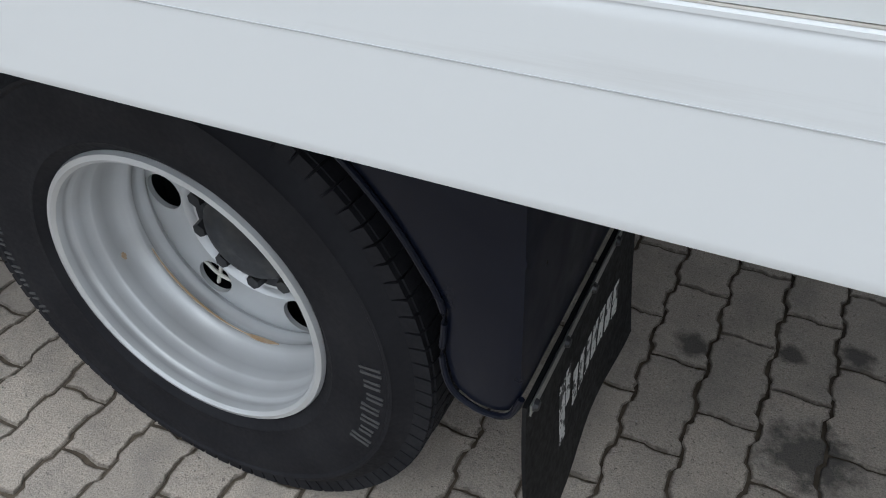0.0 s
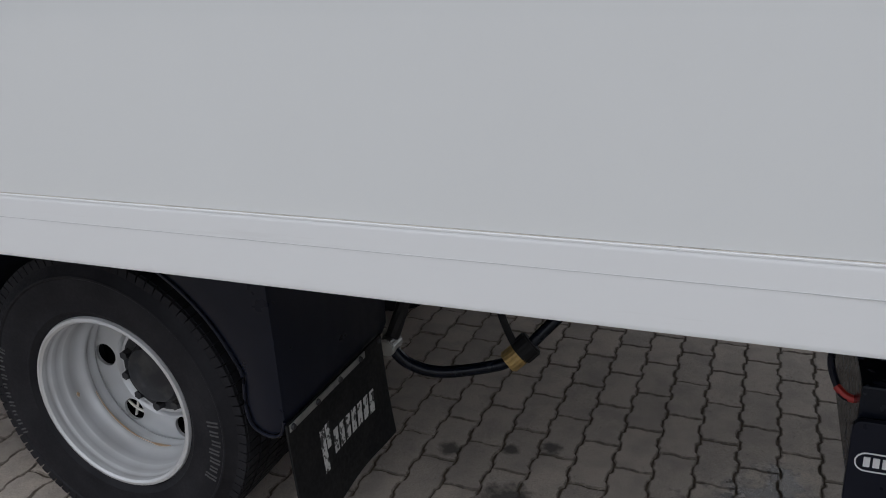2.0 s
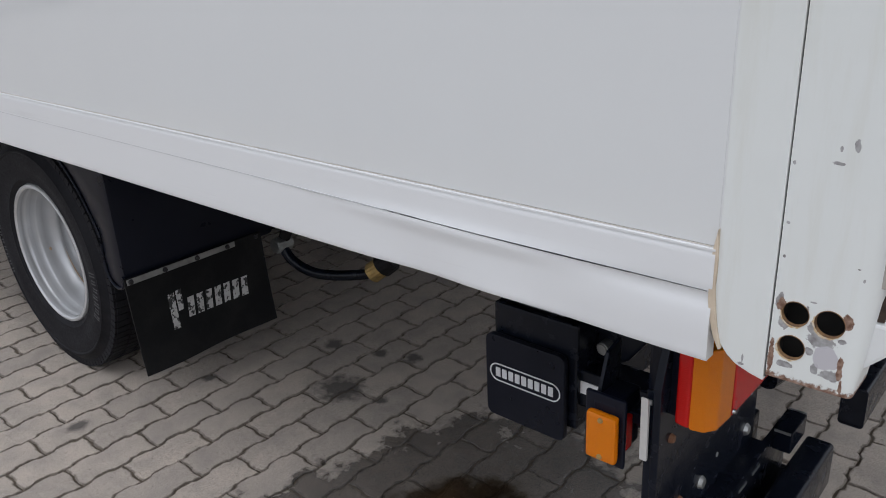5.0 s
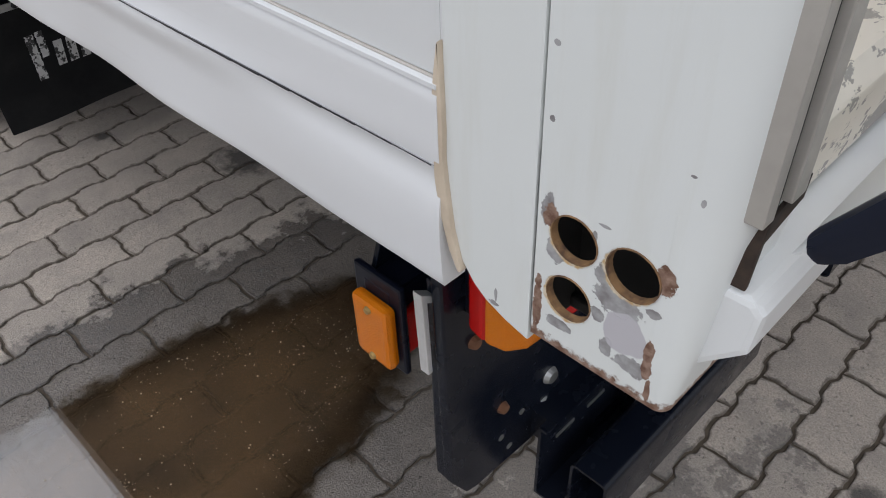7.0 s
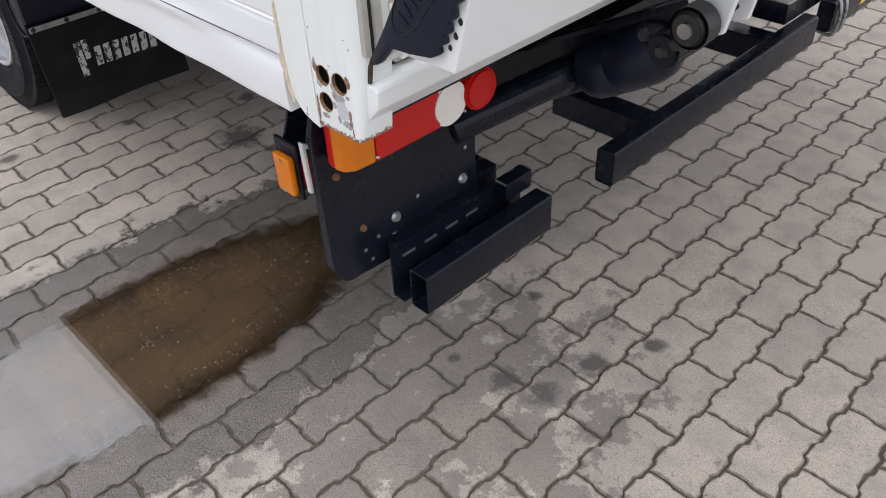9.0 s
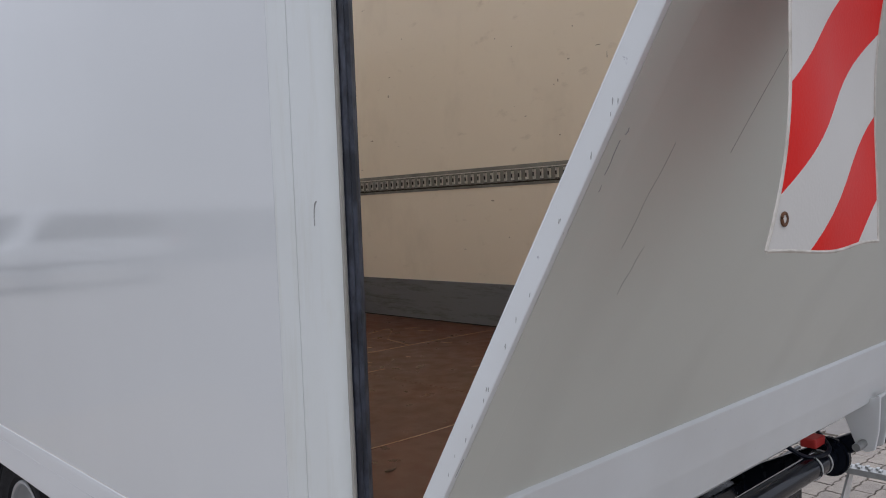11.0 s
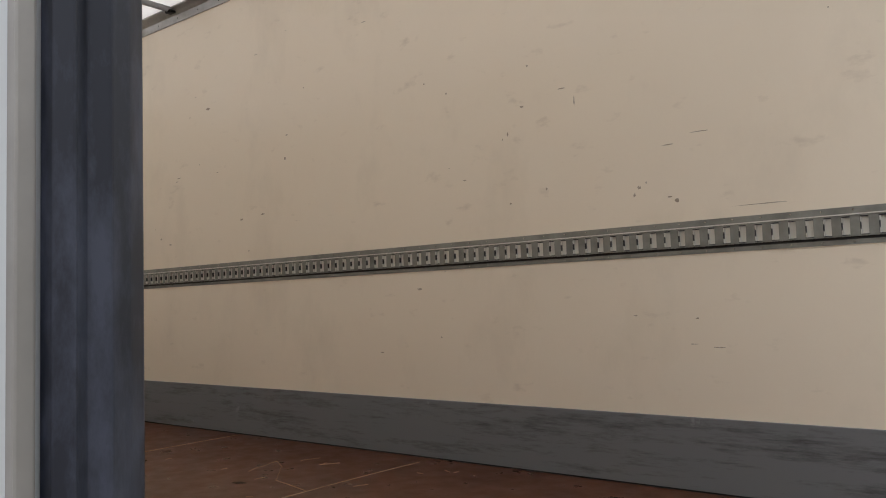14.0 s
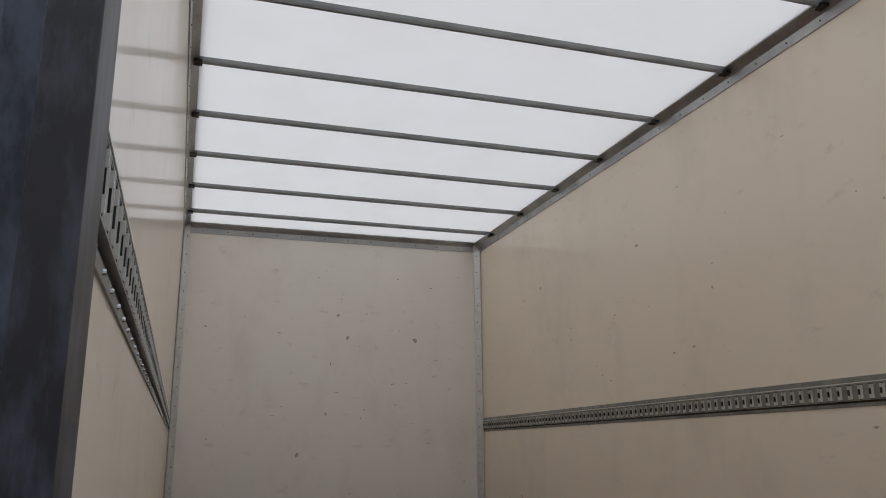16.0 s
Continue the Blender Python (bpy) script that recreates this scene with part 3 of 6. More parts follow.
def face_with_holes(x0, x1, z0, z1, y, holes):
    """A wall strip in the plane y with round holes; the holes go 30 mm deep."""
    b = bmesh.new()
    seg = 24
    rects = []
    xs = sorted({x0, x1, *[h[0] - h[2] * 1.02 for h in holes], *[h[0] + h[2] * 1.02 for h in holes]})
    zs = sorted({z0, z1, *[h[1] - h[2] * 1.02 for h in holes], *[h[1] + h[2] * 1.02 for h in holes]})
    for a, c in zip(xs, xs[1:]):
        for d, e in zip(zs, zs[1:]):
            rects.append((a, c, d, e))
    for a, c, d, e in rects:
        mx_, mz_ = (a + c) / 2, (d + e) / 2
        if any(abs(mx_ - h[0]) < h[2] and abs(mz_ - h[1]) < h[2] for h in holes):
            continue
        b.faces.new([b.verts.new(p) for p in ((a, y, d), (c, y, d), (c, y, e), (a, y, e))])
    for hx, hz, hr in holes:
        s = hr * 1.02
        rim_, sq, deep = [], [], []
        for k in range(seg):
            a = k * math.tau / seg
            ca, sa = math.cos(a), math.sin(a)
            m_ = s / max(abs(ca), abs(sa))
            sq.append(b.verts.new((hx + m_ * ca, y, hz + m_ * sa)))
            rim_.append(b.verts.new((hx + hr * 0.97 * ca, y, hz + hr * 0.97 * sa)))
            deep.append(b.verts.new((hx + hr * 0.97 * ca, y + 0.004, hz + hr * 0.97 * sa)))
        for k in range(seg):
            j = (k + 1) % seg
            b.faces.new((sq[k], sq[j], rim_[j], rim_[k]))
            b.faces.new((rim_[k], rim_[j], deep[j], deep[k]))
    bmesh.ops.remove_doubles(b, verts=b.verts[:], dist=1e-5)
    return b


left_post = part("corner_post", prism(outline, "z", 1.085, 3.60), M_POST, truck, "chipped white steel corner post with round holes", True)
# a thin dark rod draws the line on the post's round edge
part("post_edge_line", rod((1.1768, 0.0220, 1.10), (1.1768, 0.0220, 3.60), 0.0008, 6), M_SEAM, truck)
# foot of the post: a hollow box whose flank is pierced
foot = face_with_holes(XP + 0.001, XR - 0.030, 0.960, 1.085, 0.0, HOLES)
# above, the foot takes up the post's round edge; below, it is folded sharply and bent in
above = [(XR - 0.030, 0.0), *outline[4:]]
fold = XR - 0.014
below = [(XR - 0.030, 0.0)] + [(fold - 0.008 + 0.008 * math.sin(k / 8 * math.pi / 2), 0.008 - 0.008 * math.cos(k / 8 * math.pi / 2)) for k in range(1, 9)] + [(fold, 0.058), (fold - 0.03, 0.075), (XP + 0.002, 0.075)]
fold_bm = bmesh.new()
rings_ = [[fold_bm.verts.new((p[0] + (q[0] - p[0]) * t_, p[1] + (q[1] - p[1]) * t_, 1.085 - 0.125 * t_)) for p, q in zip(above, below)] for t_ in (0.0, 0.25, 0.5, 0.75, 1.0)]
for a, c in zip(rings_, rings_[1:]):
    for k in range(len(a) - 1):
        fold_bm.faces.new((a[k], a[k + 1], c[k + 1], c[k]))
part("post_foot", foot, M_POST, truck, "pierced post foot with rust round the holes", False, False)
part("post_fold", fold_bm, M_POST, truck, "sharply folded corner of the post foot", True)
# black sheets added inside the foot paint the shade seen through its holes
part("post_foot_black_back", block(XP + 0.004, 1.145, 0.035, 0.07, 0.962, 1.084), M_DARK, truck)
part("post_foot_black_side", block(XP + 0.0023, XP + 0.006, 0.002, 0.034, 0.962, 1.084), M_DARK, truck)
ring = bmesh.new()
for hx, hz, hr in HOLES:
    b = lathe([(hr * 1.0, -0.0008), (hr * 1.0, 0.004), (hr * 0.93, 0.004), (hr * 0.955, -0.0008)], (hx, 0.0, hz), 24, True)
    merge(ring, b)
part("hole_rust", ring, M_CRUST, truck, "rusty hole edges", False, True, True)
rng = random.Random(5)
# the hooked scratch on the post
part("hook_scratch", hose([(1.1315, -0.0002, 1.768), (1.1315, -0.0002, 1.786), (1.1345, -0.0006, 1.803), (1.1400, -0.0010, 1.809)], 0.0011, 6), M_LABEL, truck, "dark hooked scratch")
part("rear_joint", block(XP - 0.001, XP + 0.001, 0.004, 0.01, 0.955, 3.6), M_SLOT, truck)
# hinge strip and rubber seal on the rear face of the post
part("post_rear_plate", block(XR - 0.010, XR + 0.003, 0.0125, 0.0225, 1.086, 1.26, 0.001), M_DULL, truck, "weathered aluminium plate at the foot of the post")
part("post_rear_strip", block(XR - 0.004, XR + 0.003, 0.0205, 0.027, 1.262, 3.56, 0.001), M_DULL, truck, "dull bare aluminium strip")
# a black strip paints the shade between the two plates
part("plate_gap_shade", block(XR - 0.002, XR + 0.001, 0.0226, 0.0290, 1.086, 1.2215), M_DARK, truck)
part("post_rear_plate", block(XR - 0.004, XR + 0.006, 0.0291, 0.0420, 1.092, 1.2215, 0.001), M_DULL, truck, "weathered aluminium plate at the foot of the post")
part("rust_seam", prism([(0.0165, 1.048), (0.0190, 1.050), (0.0230, 1.072), (0.056, 1.079), (0.058, 1.0915), (0.0235, 1.0855), (0.0180, 1.07)], "x", XR - 0.012, XR + 0.002, 0.0008), M_SEAM, truck, "rusty dark seam beside the sill")
part("seal_flange", prism([(1.1792, 0.0590), (1.150, 0.0790), (XP + 0.006, 0.0790), (XP + 0.006, 0.070), (1.146, 0.070), (1.170, 0.056)], "z", 1.225, 3.50, 0.001), M_RUBBER, truck, "dusty black rubber seal flange")
part("post_inner_strip", prism([(1.1792, 0.0588), (1.150, 0.0778), (XP + 0.006, 0.0778), (XP + 0.006, 0.070), (1.146, 0.070), (1.170, 0.056)], "z", 1.075, 1.2245, 0.001), M_DULL, truck)
seal = prism([(1.1796, 0.0283), (1.186, 0.029), (1.190, 0.034), (1.187, 0.039), (1.190, 0.045), (1.1865, 0.053), (1.182, 0.060), (1.1796, 0.059)], "z", 1.222, 3.56, 0.0008)
part("door_seal", seal, M_RUBBER, truck, "dusty black rubber seal")
mirror_post = [(x, W + 0.04 + 0.0 - y) for x, y in outline]
part("corner_post", prism(mirror_post, "z", 0.96, 3.60), M_POST, truck, "white steel corner post")
part("rear_header", block(XP, XR, 0.08, W - 0.035, 3.50, 3.62, 0.004), M_POST, truck, "white rear header beam")
part("sill_lip", prism([(1.146, 0.976), (1.152, 0.974), (1.190, 1.014), (1.192, 1.040), (1.186, 1.046), (1.150, 1.046)], "y", 0.0150, W - 0.05, 0.004), M_PLATFORM, truck, "white folded lip below the rear sill")
part("rear_sill", prism([(XP, 1.05), (1.158, 1.05), (1.168, 1.056), (1.168, 1.094), (1.158, ZF + 0.004), (XP, ZF + 0.004)], "y", 0.078, W - 0.035, 0.002), M_SCUFF, truck, "scraped and rusty rear sill")
part("sill_plate", block(XP + 0.004, 1.14, 0.03, 0.30, 0.962, 0.972, 0.002), M_CHASSIS, truck)

# ---- inside of the box ----
edges = [XF, -4.62, -3.37, -2.125, -0.835, 0.435, 1.09]
for a, c in zip(edges, edges[1:]):
    for ya, yb in ((LI, 1.32), (1.322, W)):
        part("floor_board", block(a + 0.001, c - 0.001, ya, yb, 1.07, ZF, 0.0008), M_FLOOR, truck, "worn brown plywood floor board")
part("floor_joint_filler", block(XF, 1.09, LI, W, 1.0695, ZF - 0.0012), worn("pale_joint_dust", (0.30, 0.20, 0.13), (0.18, 0.11, 0.07), 0.8, 20.0), truck)
part("floor_beam", block(XF, XP, 0.05, W - 0.02, 1.03, 1.0665), M_UNDER, truck)
part("kick_plate", block(XF + 0.014, 1.08, W - 0.012, W, ZF, 1.352, 0.002), M_SKIRT, truck, "scuffed grey kick plate")
part("kick_plate", block(XF, XF + 0.012, LI + 0.006, W - 0.012, ZF, 1.352, 0.002), M_SKIRT, truck, "dented grey kick plate")
part("kick_plate", block(XF + 0.014, 1.05, LI + 0.006, LI + 0.016, ZF, 1.352, 0.002), M_SKIRT, truck)


def lashing_rail(y, into):
    """A galvanised lashing rail with upright slots, on the wall face y; into: +1 where the room lies towards +y."""
    z0, z1 = 1.908, 2.023
    x0, x1 = XF + 0.03, 1.06
    web = bmesh.new()

    def strip(za, zb, d0, d1, bm, xa=x0, xb=x1):
        ys = sorted((y + into * d0, y + into * d1))
        block(xa, xb, ys[0], ys[1], za, zb, 0.0, bm)

    strip(z1 - 0.021, z1, 0.0, 0.003, web)
    strip(z0, z0 + 0.015, 0.0, 0.003, web)
    strip(z0 + 0.024, z0 + 0.027, 0.0, 0.010, web)
    strip(z1 - 0.030, z1 - 0.026, 0.006, 0.010, web)
    x = x0
    while x < x1:
        strip(z0 + 0.027, z1 - 0.030, 0.0072, 0.010, web, x, min(x + 0.029, x1))
        x += 0.052
    a = part("lashing_rail", web, M_RAILSTEEL, truck, "galvanised lashing rail with upright slots")
    lip = bmesh.new()
    strip(z1 - 0.0255, z1 - 0.0215, 0.0, 0.011, lip)
    part("rail_lip", lip, M_ZINC, a)
    # near-black strips paint the dark of the two grooves
    groove_ = bmesh.new()
    strip(z0 + 0.0152, z0 + 0.0238, 0.0, 0.0012, groove_)
    strip(z1 - 0.0265, z1 - 0.0257, 0.0, 0.0102, groove_)
    part("rail_groove", groove_, M_SLOT, a)
    back = bmesh.new()
    strip(z0 + 0.0245, z1 - 0.027, 0.0, 0.0012, back)
    part("rail_back", back, M_ZINC, a)
    tongue = bmesh.new()
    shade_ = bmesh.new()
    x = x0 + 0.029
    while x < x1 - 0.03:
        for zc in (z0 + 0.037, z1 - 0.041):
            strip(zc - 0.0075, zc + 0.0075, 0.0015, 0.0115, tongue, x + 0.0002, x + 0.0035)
        # dark liners paint the shade on the slot's top, side and bottom
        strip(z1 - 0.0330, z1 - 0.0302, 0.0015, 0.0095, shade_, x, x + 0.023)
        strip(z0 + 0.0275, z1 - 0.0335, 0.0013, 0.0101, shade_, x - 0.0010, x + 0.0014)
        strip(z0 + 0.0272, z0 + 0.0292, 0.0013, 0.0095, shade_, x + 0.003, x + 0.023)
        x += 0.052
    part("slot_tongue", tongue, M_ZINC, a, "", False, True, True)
    part("slot_shade", shade_, M_HUB, a, "", False, True, True)
    riv = bmesh.new()
    x = x0 + 0.03
    while x < x1:
        for zc in (z1 - 0.009, z0 + 0.008):
            bolt((x, y + into * 0.003, zc), (0, into, 0), 0.0036, 0.0035, riv, 8)
        x += 0.0915
    part("rivet_strip", riv, M_SHINE, a, "", False, True, True)


# thin black strips paint the shadow line where kick plates meet the floor
part("skirt_shadow_line", block(XF + 0.02, 1.07, W - 0.0135, W - 0.0125, ZF + 0.0003, ZF + 0.006), M_DARK, truck)
part("skirt_shadow_line", block(XF + 0.0125, XF + 0.0135, LI + 0.01, W - 0.02, ZF + 0.0003, ZF + 0.006), M_DARK, truck)
lashing_rail(W, -1)
lashing_rail(LI + 0.006, 1)


def rivet_row(p0, p1, d, gap, r=0.005):
    b = bmesh.new()
    p0, p1 = Vector(p0), Vector(p1)
    k = int((p1 - p0).length / gap)
    for i in range(k + 1):
        bolt(p0 + (p1 - p0) * i / k, d, r, 0.003, b, 8)
    return b


# angle profiles in the corners, each with its rivets
for name, bm, rv in (
    ("corner_profile", prism([(XF, W), (XF, W - 0.012), (XF + 0.004, W - 0.052), (XF + 0.010, W - 0.054), (XF + 0.054, W - 0.010), (XF + 0.052, W - 0.004), (XF + 0.012, W)], "z", ZF, 3.50, 0.001), rivet_row((XF + 0.03, W - 0.034, 1.2), (XF + 0.03, W - 0.034, 3.45), (0.7, -0.7, 0), 0.15)),
    ("corner_profile", prism([(XF, LI + 0.006), (XF, LI + 0.018), (XF + 0.004, LI + 0.058), (XF + 0.010, LI + 0.060), (XF + 0.054, LI + 0.016), (XF + 0.052, LI + 0.010), (XF + 0.012, LI + 0.006)], "z", ZF, 3.50, 0.001), rivet_row((XF + 0.03, LI + 0.040, 1.2), (XF + 0.03, LI + 0.040, 3.45), (0.7, 0.7, 0), 0.15)),
    ("eaves_profile", prism([(W, 3.487), (W - 0.006, 3.487), (W - 0.012, 3.53), (W - 0.030, 3.545), (W - 0.055, 3.56), (W - 0.06, 3.60), (W, 3.60)], "x", XF, XP, 0.001), rivet_row((XF + 0.1, W - 0.009, 3.51), (XP - 0.1, W - 0.009, 3.51), (0, -1, 0), 0.2)),
    ("eaves_profile", prism([(LI + 0.006, 3.487), (LI + 0.012, 3.487), (LI + 0.018, 3.53), (LI + 0.036, 3.545), (LI + 0.055, 3.56), (LI + 0.06, 3.60), (LI + 0.006, 3.60)], "x", XF, XP, 0.001), rivet_row((XF + 0.1, LI + 0.015, 3.51), (XP - 0.1, LI + 0.015, 3.51), (0, 1, 0), 0.2)),
    ("eaves_profile", prism([(XF, 3.487), (XF + 0.006, 3.487), (XF + 0.012, 3.53), (XF + 0.030, 3.545), (XF + 0.055, 3.56), (XF + 0.06, 3.60), (XF, 3.60)], "y", LI + 0.06, W - 0.06, 0.001), rivet_row((XF + 0.009, 0.2, 3.51), (XF + 0.009, W - 0.2, 3.51), (1, 0, 0), 0.2)),
):
    p = part(name, bm, M_BRIGHT_ALU if name == "corner_profile" else M_ALU, truck, "riveted aluminium corner profile")
    part("rivet_row", rv, M_HUB, p, "", False, True, True)
x = XF + 0.43
while x < XP - 0.2:
    b = prism([(x - 0.012, 3.548), (x - 0.007, 3.536), (x + 0.007, 3.536), (x + 0.012, 3.548), (x + 0.014, 3.5655), (x - 0.014, 3.5655)], "y", LI + 0.05, W - 0.045, 0.001)
    bow = part("roof_bow", b, M_BOW, truck, "aluminium roof bow")
    part("bow_bracket", block(x - 0.026, x + 0.026, W - 0.07, W - 0.03, 3.532, 3.546, 0.002), M_HUB, bow)
    part("bow_bracket", block(x - 0.026, x + 0.026, LI + 0.03, LI + 0.07, 3.532, 3.546, 0.002), M_HUB, bow)
    x += 0.633

# scuffs on the inner walls
rng = random.Random(31)
scuffs = bmesh.new()


def smear(u, v, w, h, wall):
    n_ = 9
    ps = []
    for k in range(n_):
        a = k * math.tau / n_
        ps.append((u + w * rng.uniform(0.4, 1.1) * math.cos(a), v + h * rng.uniform(0.4, 1.1) * math.sin(a)))
    if wall == "right":
        prism(ps, "y", W - 0.0007, W + 0.001, 0.0, scuffs)
    else:
        prism(ps, "x", XF - 0.001, XF + 0.0007, 0.0, scuffs)


for u, v, w, h in ((-4.21, 1.424, 0.022, 0.016), (-1.94, 2.264, 0.022, 0.006), (-1.755, 2.537, 0.010, 0.012), (0.187, 2.16, 0.012, 0.010), (0.168, 2.135, 0.007, 0.010), (0.215, 2.175, 0.006, 0.006), (0.328, 2.101, 0.014, 0.012), (0.30, 2.115, 0.02, 0.004), (-2.415, 2.911, 0.03, 0.012), (-3.753, 2.913, 0.03, 0.014), (-0.374, 2.443, 0.006, 0.012), (-0.40, 2.425, 0.004, 0.006), (-0.063, 2.528, 0.005, 0.025), (0.377, 1.688, 0.010, 0.004), (-0.601, 2.281, 0.012, 0.004), (0.36, 1.60, 0.03, 0.0025), (0.45, 1.59, 0.03, 0.003), (-0.2, 2.20, 0.006, 0.008), (0.42, 2.33, 0.05, 0.003), (0.30, 2.30, 0.035, 0.003), (0.62, 2.06, 0.14, 0.0025), (0.15, 1.70, 0.012, 0.003), (-1.1, 1.55, 0.02, 0.003), (-0.75, 1.62, 0.006, 0.005), (-2.9, 2.2, 0.012, 0.006), (-3.3, 2.55, 0.010, 0.008)):
    smear(u, v, w * 0.8, h * 0.8, "right")
for k in range(44):
    smear(rng.uniform(-4.7, 1.0), rng.uniform(1.45, 3.3), rng.choice((0.004, 0.006, 0.012, 0.02)), rng.choice((0.002, 0.003, 0.005)), "right")
for u, v, w, h in ((1.331, 2.863, 0.018, 0.02), (1.415, 2.672, 0.022, 0.03), (1.999, 2.674, 0.03, 0.035), (2.308, 2.271, 0.012, 0.012), (1.027, 1.728, 0.02, 0.03), (0.272, 2.73, 0.03, 0.012), (1.245, 2.053, 0.012, 0.03), (2.431, 1.506, 0.018, 0.008), (1.847, 3.201, 0.03, 0.006), (1.28, 2.45, 0.010, 0.03)):
    smear(u, v, w * 0.8, h * 0.7, "front")
for k in range(40):
    smear(rng.uniform(0.2, 2.4), rng.uniform(1.4, 3.3), rng.choice((0.004, 0.008, 0.02)), rng.choice((0.003, 0.004, 0.006)), "front")
part("wall_scuffs", scuffs, worn("brown_scuff", (0.36, 0.28, 0.20), (0.62, 0.54, 0.43), 0.7, 60.0), truck, "small dark scuffs on the inner walls", False, True, True)

# leaf litter and wood shavings on the cargo floor
rng = random.Random(11)
litter = bmesh.new()
for k in range(260):
    near = rng.random() < 0.75
    cx = XF + 0.02 + abs(rng.gauss(0, 0.13)) if near else rng.uniform(-4.8, 0.8)
    cy = rng.gauss(2.25, 0.25) if near else rng.uniform(0.3, 2.5)
    if not LI + 0.05 < cy < W - 0.05:
        continue
    s = rng.uniform(0.008, 0.032)
    a = rng.random() * 6.28
    pts = [(cx + s * math.cos(a), cy + s * math.sin(a)), (cx + s * 0.4 * math.cos(a + 1.6), cy + s * 0.4 * math.sin(a + 1.6)), (cx - s * math.cos(a), cy - s * math.sin(a)), (cx + s * 0.4 * math.cos(a - 1.6), cy + s * 0.4 * math.sin(a - 1.6))]
    h = rng.uniform(0.001, 0.006)
    top = [litter.verts.new((px, py, ZF + h * rng.uniform(0.5, 1.5))) for px, py in pts]
    low = [litter.verts.new((px, py, ZF + 0.0005)) for px, py in pts]
    litter.faces.new(top)
    for i in range(4):
        litter.faces.new((low[i], low[(i + 1) % 4], top[(i + 1) % 4], top[i]))
tagged(part("leaf_litter", litter, worn("dry_leaf", (0.035, 0.022, 0.014), (0.42, 0.34, 0.24), 0.8, 14.0, 0.52, 0.60)), "dry brown leaf litter on the cargo floor", "leaf litter", "", "stuff")
straw = bmesh.new()
for k in range(46):
    cx, cy = rng.uniform(-1.9, 0.6), rng.uniform(0.9, 2.45)
    a = rng.gauss(1.2, 0.5)
    ln = rng.choice((0.02, 0.03, 0.05, 0.09))
    pts = [(cx + ln * (t - 0.5) * math.cos(a) + rng.uniform(-0.004, 0.004), cy + ln * (t - 0.5) * math.sin(a) + rng.uniform(-0.004, 0.004), ZF + 0.002) for t in (0, 0.33, 0.66, 1)]
    hose(pts, 0.0011, 5, 3, straw)
scr = [((-2.115, 0.5), (-2.135, 2.57)), ((-0.85, 0.7), (-0.815, 2.5)), ((-3.42, 0.6), (-3.33, 2.4)), ((0.43, 0.6), (0.44, 1.9)), ((-1.312, 2.002), (-1.368, 2.20)), ((-1.368, 2.20), (-1.253, 2.13)), ((-1.253, 2.13), (-1.071, 1.951)), ((-1.071, 1.951), (-0.842, 1.895))]
for (ax, ay), (bx, by) in scr:
    hose([(ax + (bx - ax) * t + rng.uniform(-0.006, 0.006), ay + (by - ay) * t, ZF + 0.0008) for t in (0, 0.2, 0.4, 0.6, 0.8, 1)], 0.0013, 5, 3, straw)
tagged(part("straw", straw, worn("pale_straw", (0.50, 0.36, 0.22), (0.34, 0.22, 0.12), 0.7, 30.0)), "thin pale straw and wood shavings on the floor", "straw", "", "stuff")

# ---- running gear ----
CX, CZ = -1.478, 0.430     # rear axle


M_TYRE_PRINT = worn("dusty_tyre_print", (0.050, 0.050, 0.052), (0.075, 0.075, 0.077), 0.6, 20.0)


